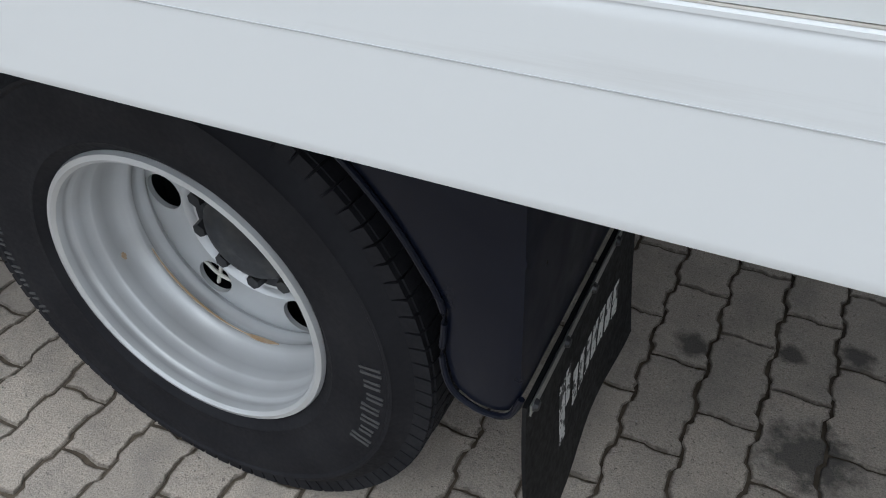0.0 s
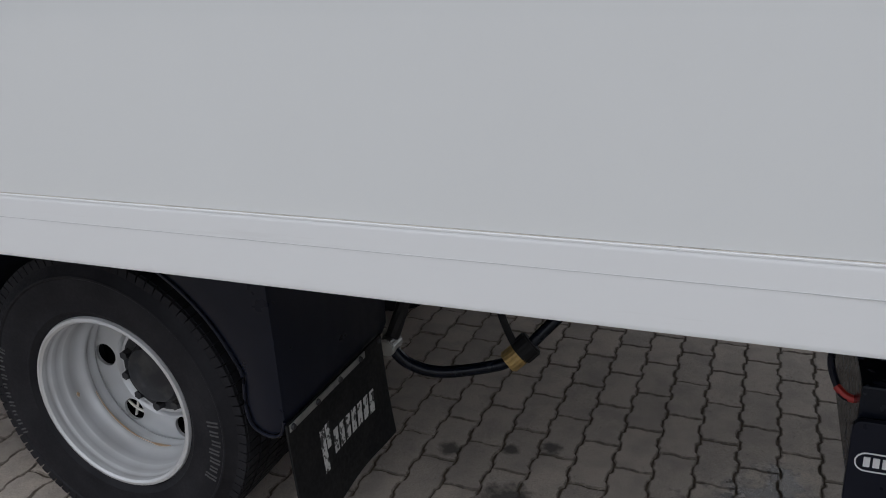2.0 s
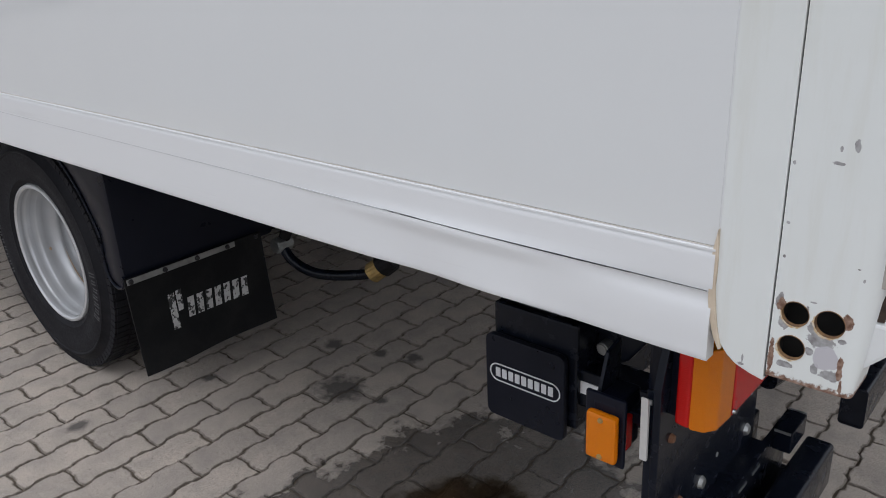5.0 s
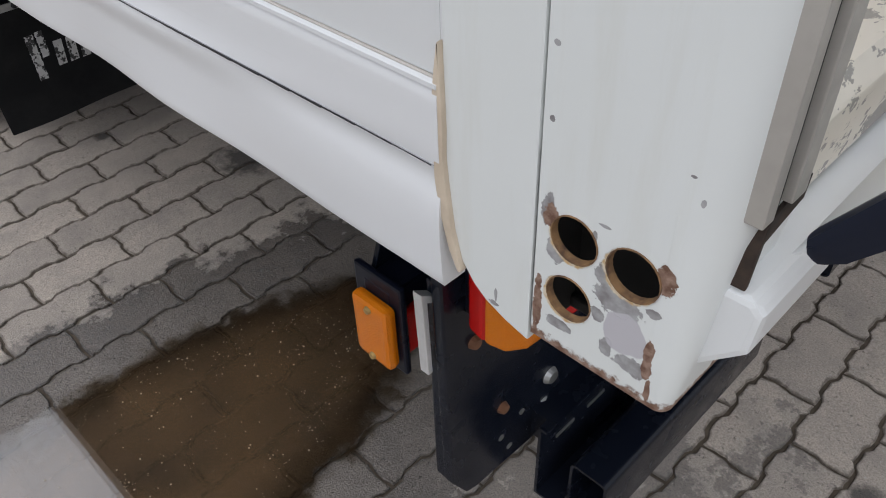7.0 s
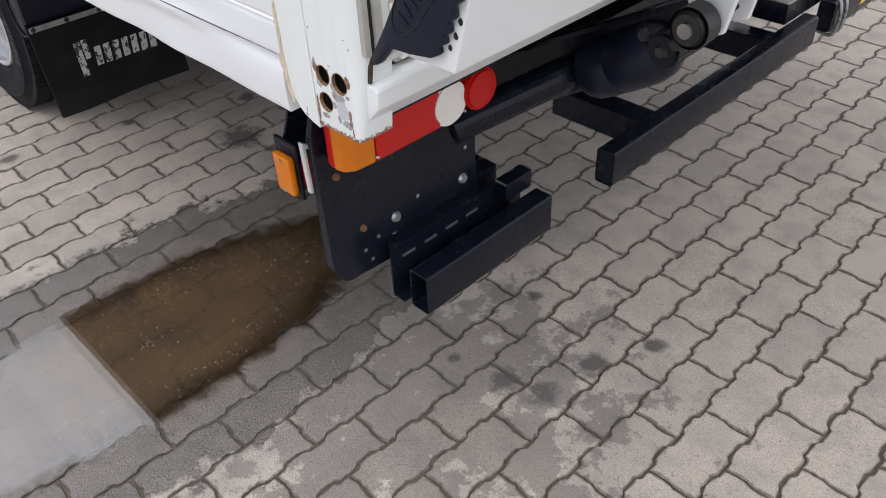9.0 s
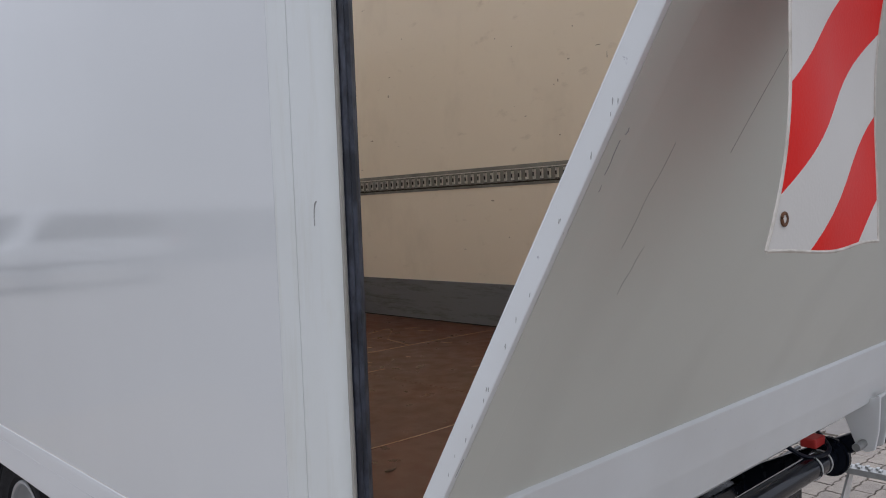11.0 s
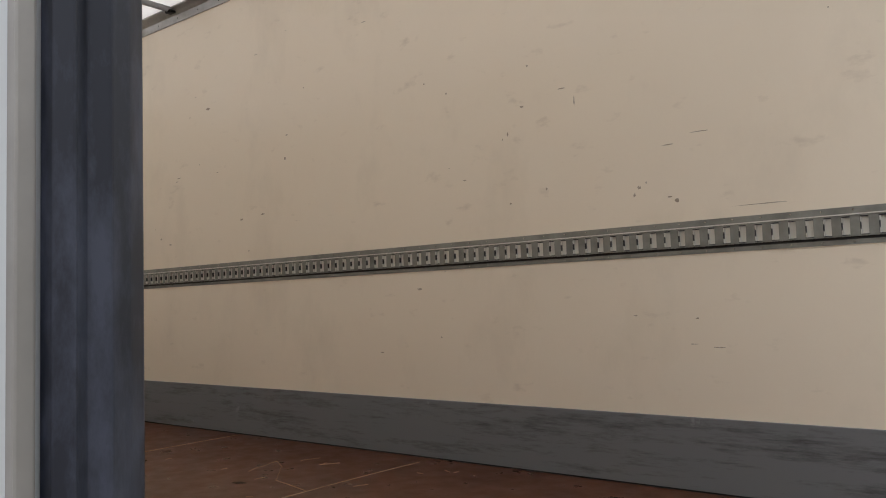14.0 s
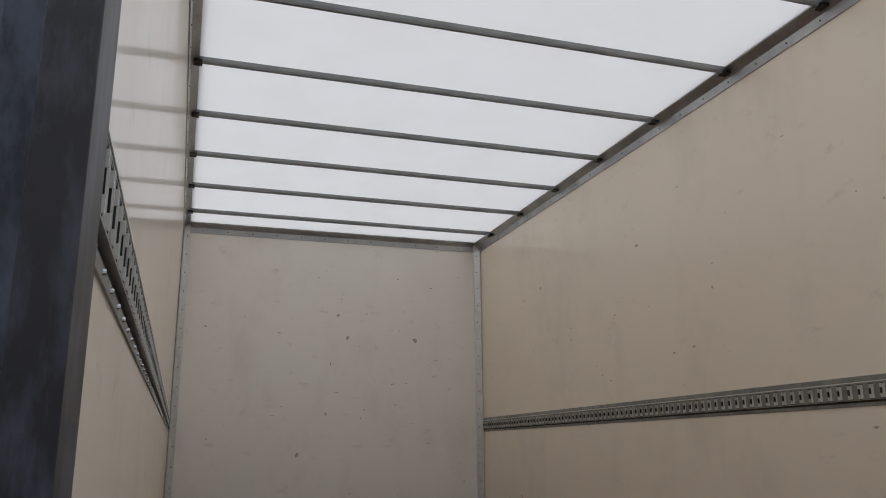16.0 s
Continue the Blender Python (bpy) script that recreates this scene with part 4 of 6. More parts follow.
def wheel(y_face, out, name="rear_wheel"):
    """A wheel whose outer rim flange is at y_face; out: -1 if its outside looks towards -y."""
    s = -out
    c = (CX, y_face, CZ)
    e = part(name, lathe([(0.10, s * 0.30), (0.16, s * 0.30), (0.16, s * 0.34), (0.10, s * 0.34)], c, 32, True), M_HUB, truck, "dark steel brake drum behind the wheel")
    tyre = [(0.252, s * 0.010), (0.260, s * 0.002), (0.272, s * -0.006), (0.276, s * -0.010), (0.282, s * -0.010), (0.286, s * -0.009), (0.320, s * -0.017), (0.345, s * -0.020), (0.370, s * -0.018), (0.374, s * -0.0215), (0.379, s * -0.0215), (0.382, s * -0.016), (0.412, s * 0.002), (0.426, s * 0.012), (0.430, s * 0.022), (0.430, s * 0.238), (0.425, s * 0.250), (0.385, s * 0.275), (0.345, s * 0.280), (0.300, s * 0.27), (0.262, s * 0.25), (0.246, s * 0.13)]
    t = part("tyre", lathe(tyre, c, 96, True), M_TYRE, e, "black truck tyre with worn raised lettering", True)
    tread = bmesh.new()
    shoulder = bmesh.new()
    for k in range(96):
        a = k * math.tau / 96
        for j, (ya, yb) in enumerate(((0.006, 0.052), (0.058, 0.098), (0.104, 0.156), (0.162, 0.202), (0.208, 0.254))):
            aa = a + (j % 2) * 0.014
            b = block(-0.0120, 0.0120, min(s * ya, s * yb), max(s * ya, s * yb), 0.424, 0.4345 if 0 < j < 4 else 0.433)
            b.transform(Matrix.Translation(c) @ Matrix.Rotation(aa, 4, "Y"))
            merge(tread, b)
    part("tread", tread, M_TYRE, e, "", False, True, True)
    # shoulder blocks
    for k in range(96):
        b = block(-0.0118, 0.0118, min(s * -0.0025, s * 0.02), max(s * -0.0025, s * 0.02), 0.404, 0.4300)
        b.transform(Matrix.Translation(c) @ Matrix.Rotation(k * math.tau / 96, 4, "Y"))
        merge(shoulder, b)
    part("tyre_shoulder", shoulder, M_TYRE, e, "", False, True, True)
    # raised lettering on the wall, as plain bars
    bars = bmesh.new()
    for start, count, r0, r1 in ((2, 7, 0.330, 0.364), (-158, 10, 0.352, 0.378)):
        for k in range(count):
            for dx in (-0.006, 0.005):
                b = block(-0.0022 + dx, 0.0022 + dx, -0.0007, 0.002, r0 + (k % 3) * 0.004, r1 - (k % 2) * 0.004, 0.0006)
                b.transform(Matrix.Translation((c[0], y_face + s * -0.0202, c[2])) @ Matrix.Rotation(math.radians(90 - start + k * 4.6), 4, "Y"))
                merge(bars, b)
    part("raised_print", bars, M_TYRE_PRINT, e, "", False, True, True)
    rim = [(r, s * d) for r, d in ((0.252, 0.014), (0.257, 0.004), (0.254, -0.004), (0.246, -0.006), (0.240, -0.001), (0.2385, 0.008), (0.2398, 0.013), (0.2412, 0.018), (0.2410, 0.023), (0.2385, 0.027), (0.2372, 0.031), (0.2374, 0.044), (0.2368, 0.058), (0.2340, 0.063), (0.2326, 0.067), (0.2326, 0.086), (0.2318, 0.100), (0.2280, 0.112), (0.2225, 0.122), (0.2185, 0.129), (0.2170, 0.134), (0.2180, 0.140), (0.2225, 0.145), (0.2245, 0.152), (0.2230, 0.160), (0.2190, 0.166), (0.2180, 0.172), (0.2205, 0.176), (0.2245, 0.182))]
    part("rim", lathe(rim, c, 96), M_RIM, e, "silver steel rim with rust streaks", True)
    # dish with six round hand holes
    dish = bmesh.new()

    def circle(cx, cz, r, n_):
        ring_ = [dish.verts.new((c[0] + cx + r * math.cos(k * math.tau / n_), y_face + s * 0.182, c[2] + cz + r * math.sin(k * math.tau / n_))) for k in range(n_)]
        return ring_, [dish.edges.new((ring_[k], ring_[(k + 1) % n_])) for k in range(n_)]

    loops = circle(0, 0, 0.2246, 96)[1]
    inner, inner_e = circle(0, 0, 0.148, 72)
    loops = loops + inner_e
    hole = [math.radians(a) for a in (171, -129, -69, -9, 51, 111)]
    rings = []
    for h in hole:
        ring_, ed = circle(0.1865 * math.cos(h), 0.1865 * math.sin(h), 0.0360, 28)
        rings.append(ring_)
        loops = loops + ed
    bmesh.ops.triangle_fill(dish, use_beauty=True, edges=loops)
    for ring_ in rings:
        deep = [dish.verts.new(v.co + Vector((0, s * 0.010, 0))) for v in ring_]
        for k in range(28):
            dish.faces.new((ring_[k], ring_[(k + 1) % 28], deep[(k + 1) % 28], deep[k]))
    last = inner
    for r, yy in ((0.146, 0.184), (0.142, 0.188), (0.138, 0.194), (0.128, 0.197), (0.118, 0.198), (0.06, 0.199)):
        nxt = [dish.verts.new((c[0] + r * math.cos(k * math.tau / 72), y_face + s * yy, c[2] + r * math.sin(k * math.tau / 72))) for k in range(72)]
        for k in range(72):
            dish.faces.new((last[k], last[(k + 1) % 72], nxt[(k + 1) % 72], nxt[k]))
        last = nxt
    part("wheel_dish", dish, M_RIM, e, "silver wheel dish with six round hand holes", True)
    hx, hz = c[0] + 0.1865 * math.cos(hole[1]), c[2] + 0.1865 * math.sin(hole[1])
    valve = bmesh.new()
    hose([(hx - 0.030, y_face + s * 0.196, hz + 0.018), (hx, y_face + s * 0.192, hz), (hx + 0.030, y_face + s * 0.196, hz - 0.013)], 0.004, 8, 4, valve)
    hose([(hx - 0.013, y_face + s * 0.198, hz - 0.030), (hx + 0.013, y_face + s * 0.194, hz + 0.030)], 0.004, 8, 4, valve)
    part("valve_stem", valve, M_ZINC, e, "", True)
    rust = bmesh.new()
    for a0, a1, q, yy, wide in ((262, 282, 0.2172, 0.136, 0.004), (194, 197, 0.2325, 0.090, 0.004), (200, 262, 0.2172, 0.136, 0.0016)):
        k = a0
        while k < a1:
            w_ = wide * math.sin((k - a0 + 0.5) / (a1 - a0) * math.pi) + 0.0003
            b = block(-0.0030, 0.0030, -w_, w_, q - 0.0022, q + 0.001)
            b.transform(Matrix.Translation((c[0], y_face + s * yy, c[2])) @ Matrix.Rotation(math.radians(90 - k), 4, "Y"))
            merge(rust, b)
            k += 1
    part("rust_streak", rust, M_RIM_RUST, e, "", False, True, True)
    hub = lathe([(0.0001, s * 0.150), (0.040, s * 0.150), (0.046, s * 0.153), (0.072, s * 0.154), (0.084, s * 0.158), (0.091, s * 0.168), (0.093, s * 0.186), (0.126, s * 0.188), (0.129, s * 0.192), (0.130, s * 0.200)], c, 48)
    part("hub", hub, M_HUB, e, "black hub with wheel nuts", True)
    for k in range(10):
        a = k * math.tau / 10 + 0.2
        p = Vector((c[0] + 0.110 * math.cos(a), y_face + s * 0.189, c[2] + 0.110 * math.sin(a)))
        part("wheel_nut", rod(p, p + Vector((0, -s * 0.024, 0)), 0.0160, 6, 0.0135), M_HUB, e)
    return e


wheel(0.238, -1)
wheel(0.238 + 0.32, -1, "inner_wheel")
wheel(W + 0.04 - 0.238, 1)
wheel(W + 0.04 - 0.238 - 0.32, 1, "inner_wheel")
part("rear_axle", rod((CX, 0.7, CZ), (CX, 1.95, CZ), 0.07), M_CHASSIS, truck)
part("axle_housing", rod((CX, 1.12, CZ), (CX, 1.48, CZ), 0.19, 28, None, None, 0.03), M_CHASSIS, truck)
for y in (0.92, 1.64):
    part("chassis_beam", block(-6.0, 0.85, y, y + 0.075, 0.74, 0.99, 0.004), M_CHASSIS, truck)
for x in (-4.6, -3.6, -2.6, -0.5, 0.3):
    part("cross_member", block(x, x + 0.10, 0.06, W - 0.02, 0.985, 1.03, 0.004), M_CHASSIS, truck)
    part("cross_brace", block(x, x + 0.06, 0.995, 1.64, 0.78, 0.95, 0.004), M_CHASSIS, truck)

# mudguards: a rear and a front quarter, and the flap with its strip


def mudguard(rear):
    b = bmesh.new()
    if rear:
        arc = [(CX + 0.49 * math.cos(math.radians(a)), CZ + 0.49 * math.sin(math.radians(a))) for a in (68, 60, 52, 44, 36, 28, 20)]
        arc += [(-1.022, 0.520), (-1.012, 0.468), (-0.985, 0.446), (-0.955, 0.441), (-0.93, 0.452), (-0.915, 0.49)]
        outer = [(-0.915, 0.49), (-0.916, 0.70), (-0.92, 0.94), (-1.23, 0.944)]
    else:
        arc = [(CX + 0.49 * math.cos(math.radians(a)), CZ + 0.49 * math.sin(math.radians(a))) for a in (112, 120, 128, 136, 144, 152, 160, 170)]
        arc += [(-1.965, 0.45), (-1.985, 0.432)]
        outer = [(-1.985, 0.432), (-2.005, 0.45), (-2.01, 0.60), (-1.99, 0.75), (-1.93, 0.85), (-1.80, 0.93), (-1.66, 0.945)]
    poly = arc + outer[1:]
    prism(poly, "y", 0.222, 0.80, 0.015, b)
    return b, arc


for rear in (True, False):
    b, arc = mudguard(rear)
    g = part("mudguard", b, M_BLACK, truck, "smooth black plastic mudguard", True)
    edge = bmesh.new()
    hose([(x, 0.221, z) for x, z in arc], 0.0045, 8, 4, edge)
    part("rolled_edge", edge, M_BLACK, g, "", True)
flap_m = bmesh.new()
nx, nz = 14, 8
gridf = []
for i in range(nx + 1):
    y = 0.216 + 0.515 * i / nx
    col = []
    for k in range(nz + 1):
        z = 0.482 - 0.335 * k / nz
        col.append((-0.906 + 0.018 * (k / nz) ** 2 + 0.006 * math.sin(i * 0.55) * (k / nz), y + 0.006 * (k / nz), z))
    gridf.append(col)
front = [[flap_m.verts.new(p) for p in col] for col in gridf]
back = [[flap_m.verts.new((p[0] - 0.006, p[1], p[2])) for p in col] for col in gridf]
for i in range(nx):
    for k in range(nz):
        flap_m.faces.new((front[i][k], front[i + 1][k], front[i + 1][k + 1], front[i][k + 1]))
        flap_m.faces.new((back[i][k], back[i][k + 1], back[i + 1][k + 1], back[i + 1][k]))
for c1, c2 in ((front[0], back[0]), (front[-1], back[-1])):
    for k in range(nz):
        flap_m.faces.new((c1[k], c1[k + 1], c2[k + 1], c2[k]))
for i in range(nx):
    flap_m.faces.new((front[i][nz], front[i + 1][nz], back[i + 1][nz], back[i][nz]))
    flap_m.faces.new((front[i][0], back[i][0], back[i + 1][0], front[i + 1][0]))
flap = part("mud_flap", flap_m, M_FLAP, truck, "black rubber mud flap with worn white print", True)
strip = part("flap_strip", block(-0.905, -0.902, 0.222, 0.62, 0.462, 0.481, 0.001), M_GALV, flap)
fb = bmesh.new()
for k in range(5):
    bolt((-0.902, 0.235 + k * 0.118, 0.4715), (1, 0, 0), 0.009, 0.006, fb)
part("flap_bolts", fb, M_HUB, flap, "", False, True, True)
# the print on the flap: plain slanted bars, one tall and seven low
rngp = random.Random(3)


def slant(y0, y1, z0, z1, lean, bm):
    """A thin printed bar that follows the flap's bent face."""
    b = prism([(y0, z0), (y1, z0), (y1 + lean, z1), (y0 + lean, z1)], "x", -0.0008, 0.0007)
    for v in b.verts:
        f = (0.482 - v.co.z) / 0.335
        v.co.x += -0.906 + 0.018 * f * f + 0.006 * math.sin((v.co.y - 0.216) / 0.515 * 14 * 0.55) * f
    merge(bm, b)


for y0, y1, z0, z1 in ((0.343, 0.366, 0.262, 0.385), (0.372, 0.392, 0.318, 0.388)):
    pr = bmesh.new()
    for j in range(5):
        slant(y0, y1, z0 + (z1 - z0) * j / 5, z0 + (z1 - z0) * (j + 1) / 5, 0.002, pr)
    part("print_mark", pr, M_MARK, flap)
for k in range(7):
    pr = bmesh.new()
    y0 = 0.405 + k * 0.0355
    z0 = 0.282 - k * 0.0008
    slant(y0, y0 + 0.0245, z0, z0 + 0.034, 0.003, pr)
    slant(y0 + 0.003, y0 + 0.0275, z0 + 0.034, z0 + 0.068, 0.003, pr)
    part("print_mark", pr, M_MARK, flap)

# side marker lamp ahead of the wheel and the end of the side guard
m = part("side_marker_lamp", block(-1.64, -1.50, 0.0, 0.03, 0.915, 0.957, 0.004), M_BLACK, truck, "black holder of the amber side marker")
part("amber_lens", block(-1.638, -1.535, -0.012, 0.006, 0.919, 0.953, 0.005), M_AMBER, m, "amber lens")
part("lens_screw", bolt((-1.516, 0.0, 0.936), (0, -1, 0), 0.006, 0.004), M_SHINE, m)
sg = part("side_guard", block(-3.4, -2.055, 0.085, 0.115, 0.45, 0.575, 0.006), M_ALU, truck, "aluminium side guard bar with a black end cap")
part("end_cap", block(-2.056, -2.018, 0.082, 0.118, 0.446, 0.579, 0.006), M_BLACK, sg)
part("side_guard_leg", block(-2.62, -2.54, 0.115, 0.16, 0.45, 0.98, 0.004), M_CHASSIS, truck)

# anti-roll bar with its bushes under the frame
arb = hose([(-0.93, 0.83, 0.40), (-0.88, 0.84, 0.335), (-0.78, 0.87, 0.30), (-0.62, 0.93, 0.315), (-0.56, 0.955, 0.345), (-0.50, 0.99, 0.40), (-0.30, 1.1, 0.62)], 0.019, 12, 8)
ab = part("anti_roll_bar", arb, M_STEEL, truck, "black anti-roll bar", True)
part("bush", rod((-0.585, 0.942, 0.322), (-0.545, 0.968, 0.356), 0.038, 20, None, None, 0.006), M_BRASS, ab)
part("clamp", rod((-0.553, 0.963, 0.350), (-0.515, 0.985, 0.385), 0.044, 20, None, None, 0.006), M_CHASSIS, ab)
part("ball_joint", rod((-0.93, 0.80, 0.395), (-0.93, 0.87, 0.395), 0.03, 16, None, None, 0.005), M_GALV, ab)
part("link", hose([(-0.93, 0.84, 0.40), (-0.90, 0.87, 0.50), (-0.88, 0.93, 0.62)], 0.022, 10), M_CHASSIS, ab)
part("drop_link", hose([(-0.555, 0.96, 0.36), (-0.62, 0.98, 0.50), (-0.66, 1.0, 0.78)], 0.012, 10), M_CHASSIS, ab)

# ---- tail lift ----
lift = thing("tail_lift", (1.1, 1.3, 0.0), "white tail lift platform tilted half open on black steel arms", "tail lift")
# power unit under the box with its front plate
pu = part("power_unit", block(0.325, 0.545, 0.475, 1.15, 0.40, 0.655, 0.006), M_STEEL, lift, "black steel power unit box")
r_ = 0.018
pts = []
for cx, cz, a0 in ((0.527 - r_, 0.585 - r_, 0), (0.315 + r_, 0.585 - r_, 90), (0.315 + r_, 0.372 + r_, 180), (0.527 - r_, 0.372 + r_, 270)):
    for k in range(5):
        a = math.radians(a0 + k * 22.5)
        pts.append((cx + r_ * math.cos(a), cz + r_ * math.sin(a)))
pp = part("front_plate", prism(pts, "y", 0.452, 0.468, 0.003), M_BLACK, pu, "black front plate with a white oval print")


def oval(bm, x0, x1, z0, z1, y, wide):
    r = (z1 - z0) / 2

    def ring_pts(d):
        out = []
        for k in range(13):
            a = -math.pi / 2 + k * math.pi / 12
            out.append((x1 - r + (r - d) * math.cos(a), (z0 + z1) / 2 + (r - d) * math.sin(a)))
        for k in range(13):
            a = math.pi / 2 + k * math.pi / 12
            out.append((x0 + r + (r - d) * math.cos(a), (z0 + z1) / 2 + (r - d) * math.sin(a)))
        return out

    o, i = ring_pts(0), ring_pts(wide)
    vo = [bm.verts.new((u, y, v)) for u, v in o]
    vi = [bm.verts.new((u, y, v)) for u, v in i]
    wo = [bm.verts.new((u, y + 0.003, v)) for u, v in o]
    wi = [bm.verts.new((u, y + 0.003, v)) for u, v in i]
    nn = len(o)
    for k in range(nn):
        j = (k + 1) % nn
        bm.faces.new((vo[k], vo[j], vi[j], vi[k]))
        bm.faces.new((vo[k], wo[k], wo[j], vo[j]))
        bm.faces.new((vi[k], vi[j], wi[j], wi[k]))


ov = bmesh.new()
oval(ov, 0.327, 0.518, 0.468, 0.514, 0.4505, 0.003)
for k in range(9):
    x = 0.344 + k * 0.0178
    block(x, x + 0.0125, 0.4505, 0.4535, 0.480, 0.503, 0.0, ov)
part("oval_print", ov, M_PRINT, pu, "white oval with plain bars")
part("label_plate", block(0.375, 0.495, 0.50, 0.545, 0.6545, 0.6575), M_LABEL, pu, "grey type label")
lb = bmesh.new()
for k in range(7):
    block(0.385 + k * 0.014, 0.394 + k * 0.014, 0.527, 0.538, 0.6572, 0.6582, 0.0, lb)
part("label_bars", lb, M_DARK, pu, "", False, True, True)
part("power_cable", hose([(0.335, 0.60, 0.655), (0.29, 0.60, 0.70), (0.275, 0.60, 0.64), (0.30, 0.58, 0.575), (0.33, 0.565, 0.57)], 0.008, 8), M_BLACK, pu, "", True)
part("cable_sleeve", hose([(0.29, 0.585, 0.588), (0.31, 0.575, 0.572), (0.33, 0.565, 0.570)], 0.0092, 8), M_RED_HOSE, pu, "red cable sleeve", True)
tubes = bmesh.new()
for y, z in ((0.62, 0.70), (0.70, 0.66), (0.8, 0.72)):
    hose([(0.54, y, z), (0.62, y - 0.03, z + 0.03), (0.72, y, z - 0.02), (0.84, y + 0.04, z + 0.05), (0.93, y + 0.05, z + 0.02)], 0.011, 8, 6, tubes)
part("hydraulic_hoses", tubes, M_BLACK, lift, "", True)
part("lift_arm", prism([(0.50, 0.56), (0.50, 0.78), (0.86, 0.86), (0.88, 0.78), (0.72, 0.70), (0.62, 0.56), (0.56, 0.52)], "y", 0.56, 0.60, 0.006), M_STEEL, lift)
slack = bmesh.new()
for dy, dz in ((0.0, 0.0), (0.025, 0.02), (-0.02, 0.035)):
    hose([(0.56, 0.52 + dy, 0.80), (0.64, 0.49 + dy, 0.765 + dz), (0.74, 0.47 + dy, 0.78 + dz), (0.80, 0.46 + dy, 0.755 + dz), (0.86, 0.45 + dy, 0.78 + dz), (0.90, 0.44 + dy, 0.85)], 0.010, 8, 6, slack)
part("slack_hose", slack, M_CHASSIS, lift, "black hydraulic hoses hanging in slack loops", True)
part("lamp_cable", hose([(0.80, 0.46, 0.79), (0.86, 0.38, 0.80), (0.89, 0.28, 0.76), (0.885, 0.20, 0.70), (0.88, 0.15, 0.72)], 0.007, 8), M_CHASSIS, lift, "", True)
for bx, bz, rr in ((0.535, 0.64, 0.016), (0.60, 0.74, 0.012), (0.66, 0.755, 0.010)):
    part("bolt", bolt((bx, 0.56, bz), (0, -1, 0), rr, 0.010, None, 12), M_GALV, lift)
part("pivot_pin", rod((0.57, 0.53, 0.585), (0.57, 0.63, 0.585), 0.015, 16, None, None, 0.004), M_GALV, lift)
part("frame_tube", block(0.50, 0.90, 0.49, 0.57, 0.455, 0.545, 0.006), M_STEEL, lift, "black square frame tube")
part("frame_sticker", block(0.545, 0.60, 0.4885, 0.4905, 0.49, 0.52), M_PRINT, lift)
part("main_cross_tube", block(0.78, 0.90, 0.86, 2.25, 0.63, 0.76, 0.008), M_STEEL, lift)

# rear wing plate that carries lamps and bumper
wing = part("wing_plate", prism([(0.080, 0.838), (0.086, 0.54), (0.108, 0.500), (0.122, 0.494), (0.485, 0.470), (0.475, 0.93), (0.11, 0.93)], "x", 0.905, 0.918, 0.002), M_STEEL, lift, "black steel wing plate with bolts")
part("wing_return", block(0.893, 0.907, 0.086, 0.092, 0.54, 0.83, 0.002), M_STEEL, wing)
wb = bmesh.new()
for y, z in ((0.249, 0.581), (0.241, 0.535), (0.44, 0.578), (0.428, 0.531)):
    bolt((0.918, y, z), (1, 0, 0), 0.012, 0.006, wb, 14)
part("round_bolts", wb, M_GALV, wing, "", False, True, True)
wr = bmesh.new()
for y, z in ((0.12, 0.80), (0.12, 0.74), (0.165, 0.60)):
    bolt((0.918, y, z), (1, 0, 0), 0.008, 0.006, wr, 10)
part("rusty_bolts", wr, M_RUST, wing, "", False, True, True)
wh = bmesh.new()
for y, z in ((0.155, 0.775), (0.155, 0.755), (0.20, 0.56), (0.165, 0.545), (0.31, 0.60), (0.18, 0.515), (0.45, 0.65)):
    rod((0.9175, y, z), (0.9188, y, z), 0.0045, 10, None, wh)
part("punched_holes", wh, M_GALV, wing, "", False, True, True)
# aluminium angle and amber side lamp
br = part("lamp_bracket", prism([(0.070, 0.826), (0.100, 0.806), (0.104, 0.800), (0.100, 0.797), (0.077, 0.812), (0.079, 0.720), (0.073, 0.720)], "x", 0.893, 0.904, 0.001), M_BRIGHT_ALU, wing, "bare aluminium lamp bracket")
lamp = part("side_lamp", block(0.812, 0.853, 0.078, 0.150, 0.695, 0.790, 0.004), M_BLACK, lift, "black lamp housing with amber side lens")
part("back_plate", block(0.800, 0.866, 0.0785, 0.086, 0.684, 0.800, 0.003), M_BLACK, lamp)
part("amber_lens", block(0.809, 0.859, 0.064, 0.0782, 0.695, 0.775, 0.006), M_AMBER, lamp, "amber lens")
part("red_lens", block(0.852, 0.861, 0.083, 0.114, 0.705, 0.762, 0.003), M_RED, lamp, "red lens")
ls = bmesh.new()
for z in (0.703, 0.766):
    bolt((0.834, 0.064, z), (0, -1, 0), 0.0045, 0.003, ls)
part("lens_screws", ls, M_BRASS, lamp, "", False, True, True)
part("lamp_fin", prism([(0.090, 0.79), (0.150, 0.79), (0.150, 0.86), (0.112, 0.85)], "x", 0.812, 0.818, 0.001), M_STEEL, lamp)
part("lamp_holder", block(0.853, 0.906, 0.112, 0.16, 0.745, 0.765, 0.003), M_STEEL, lamp)
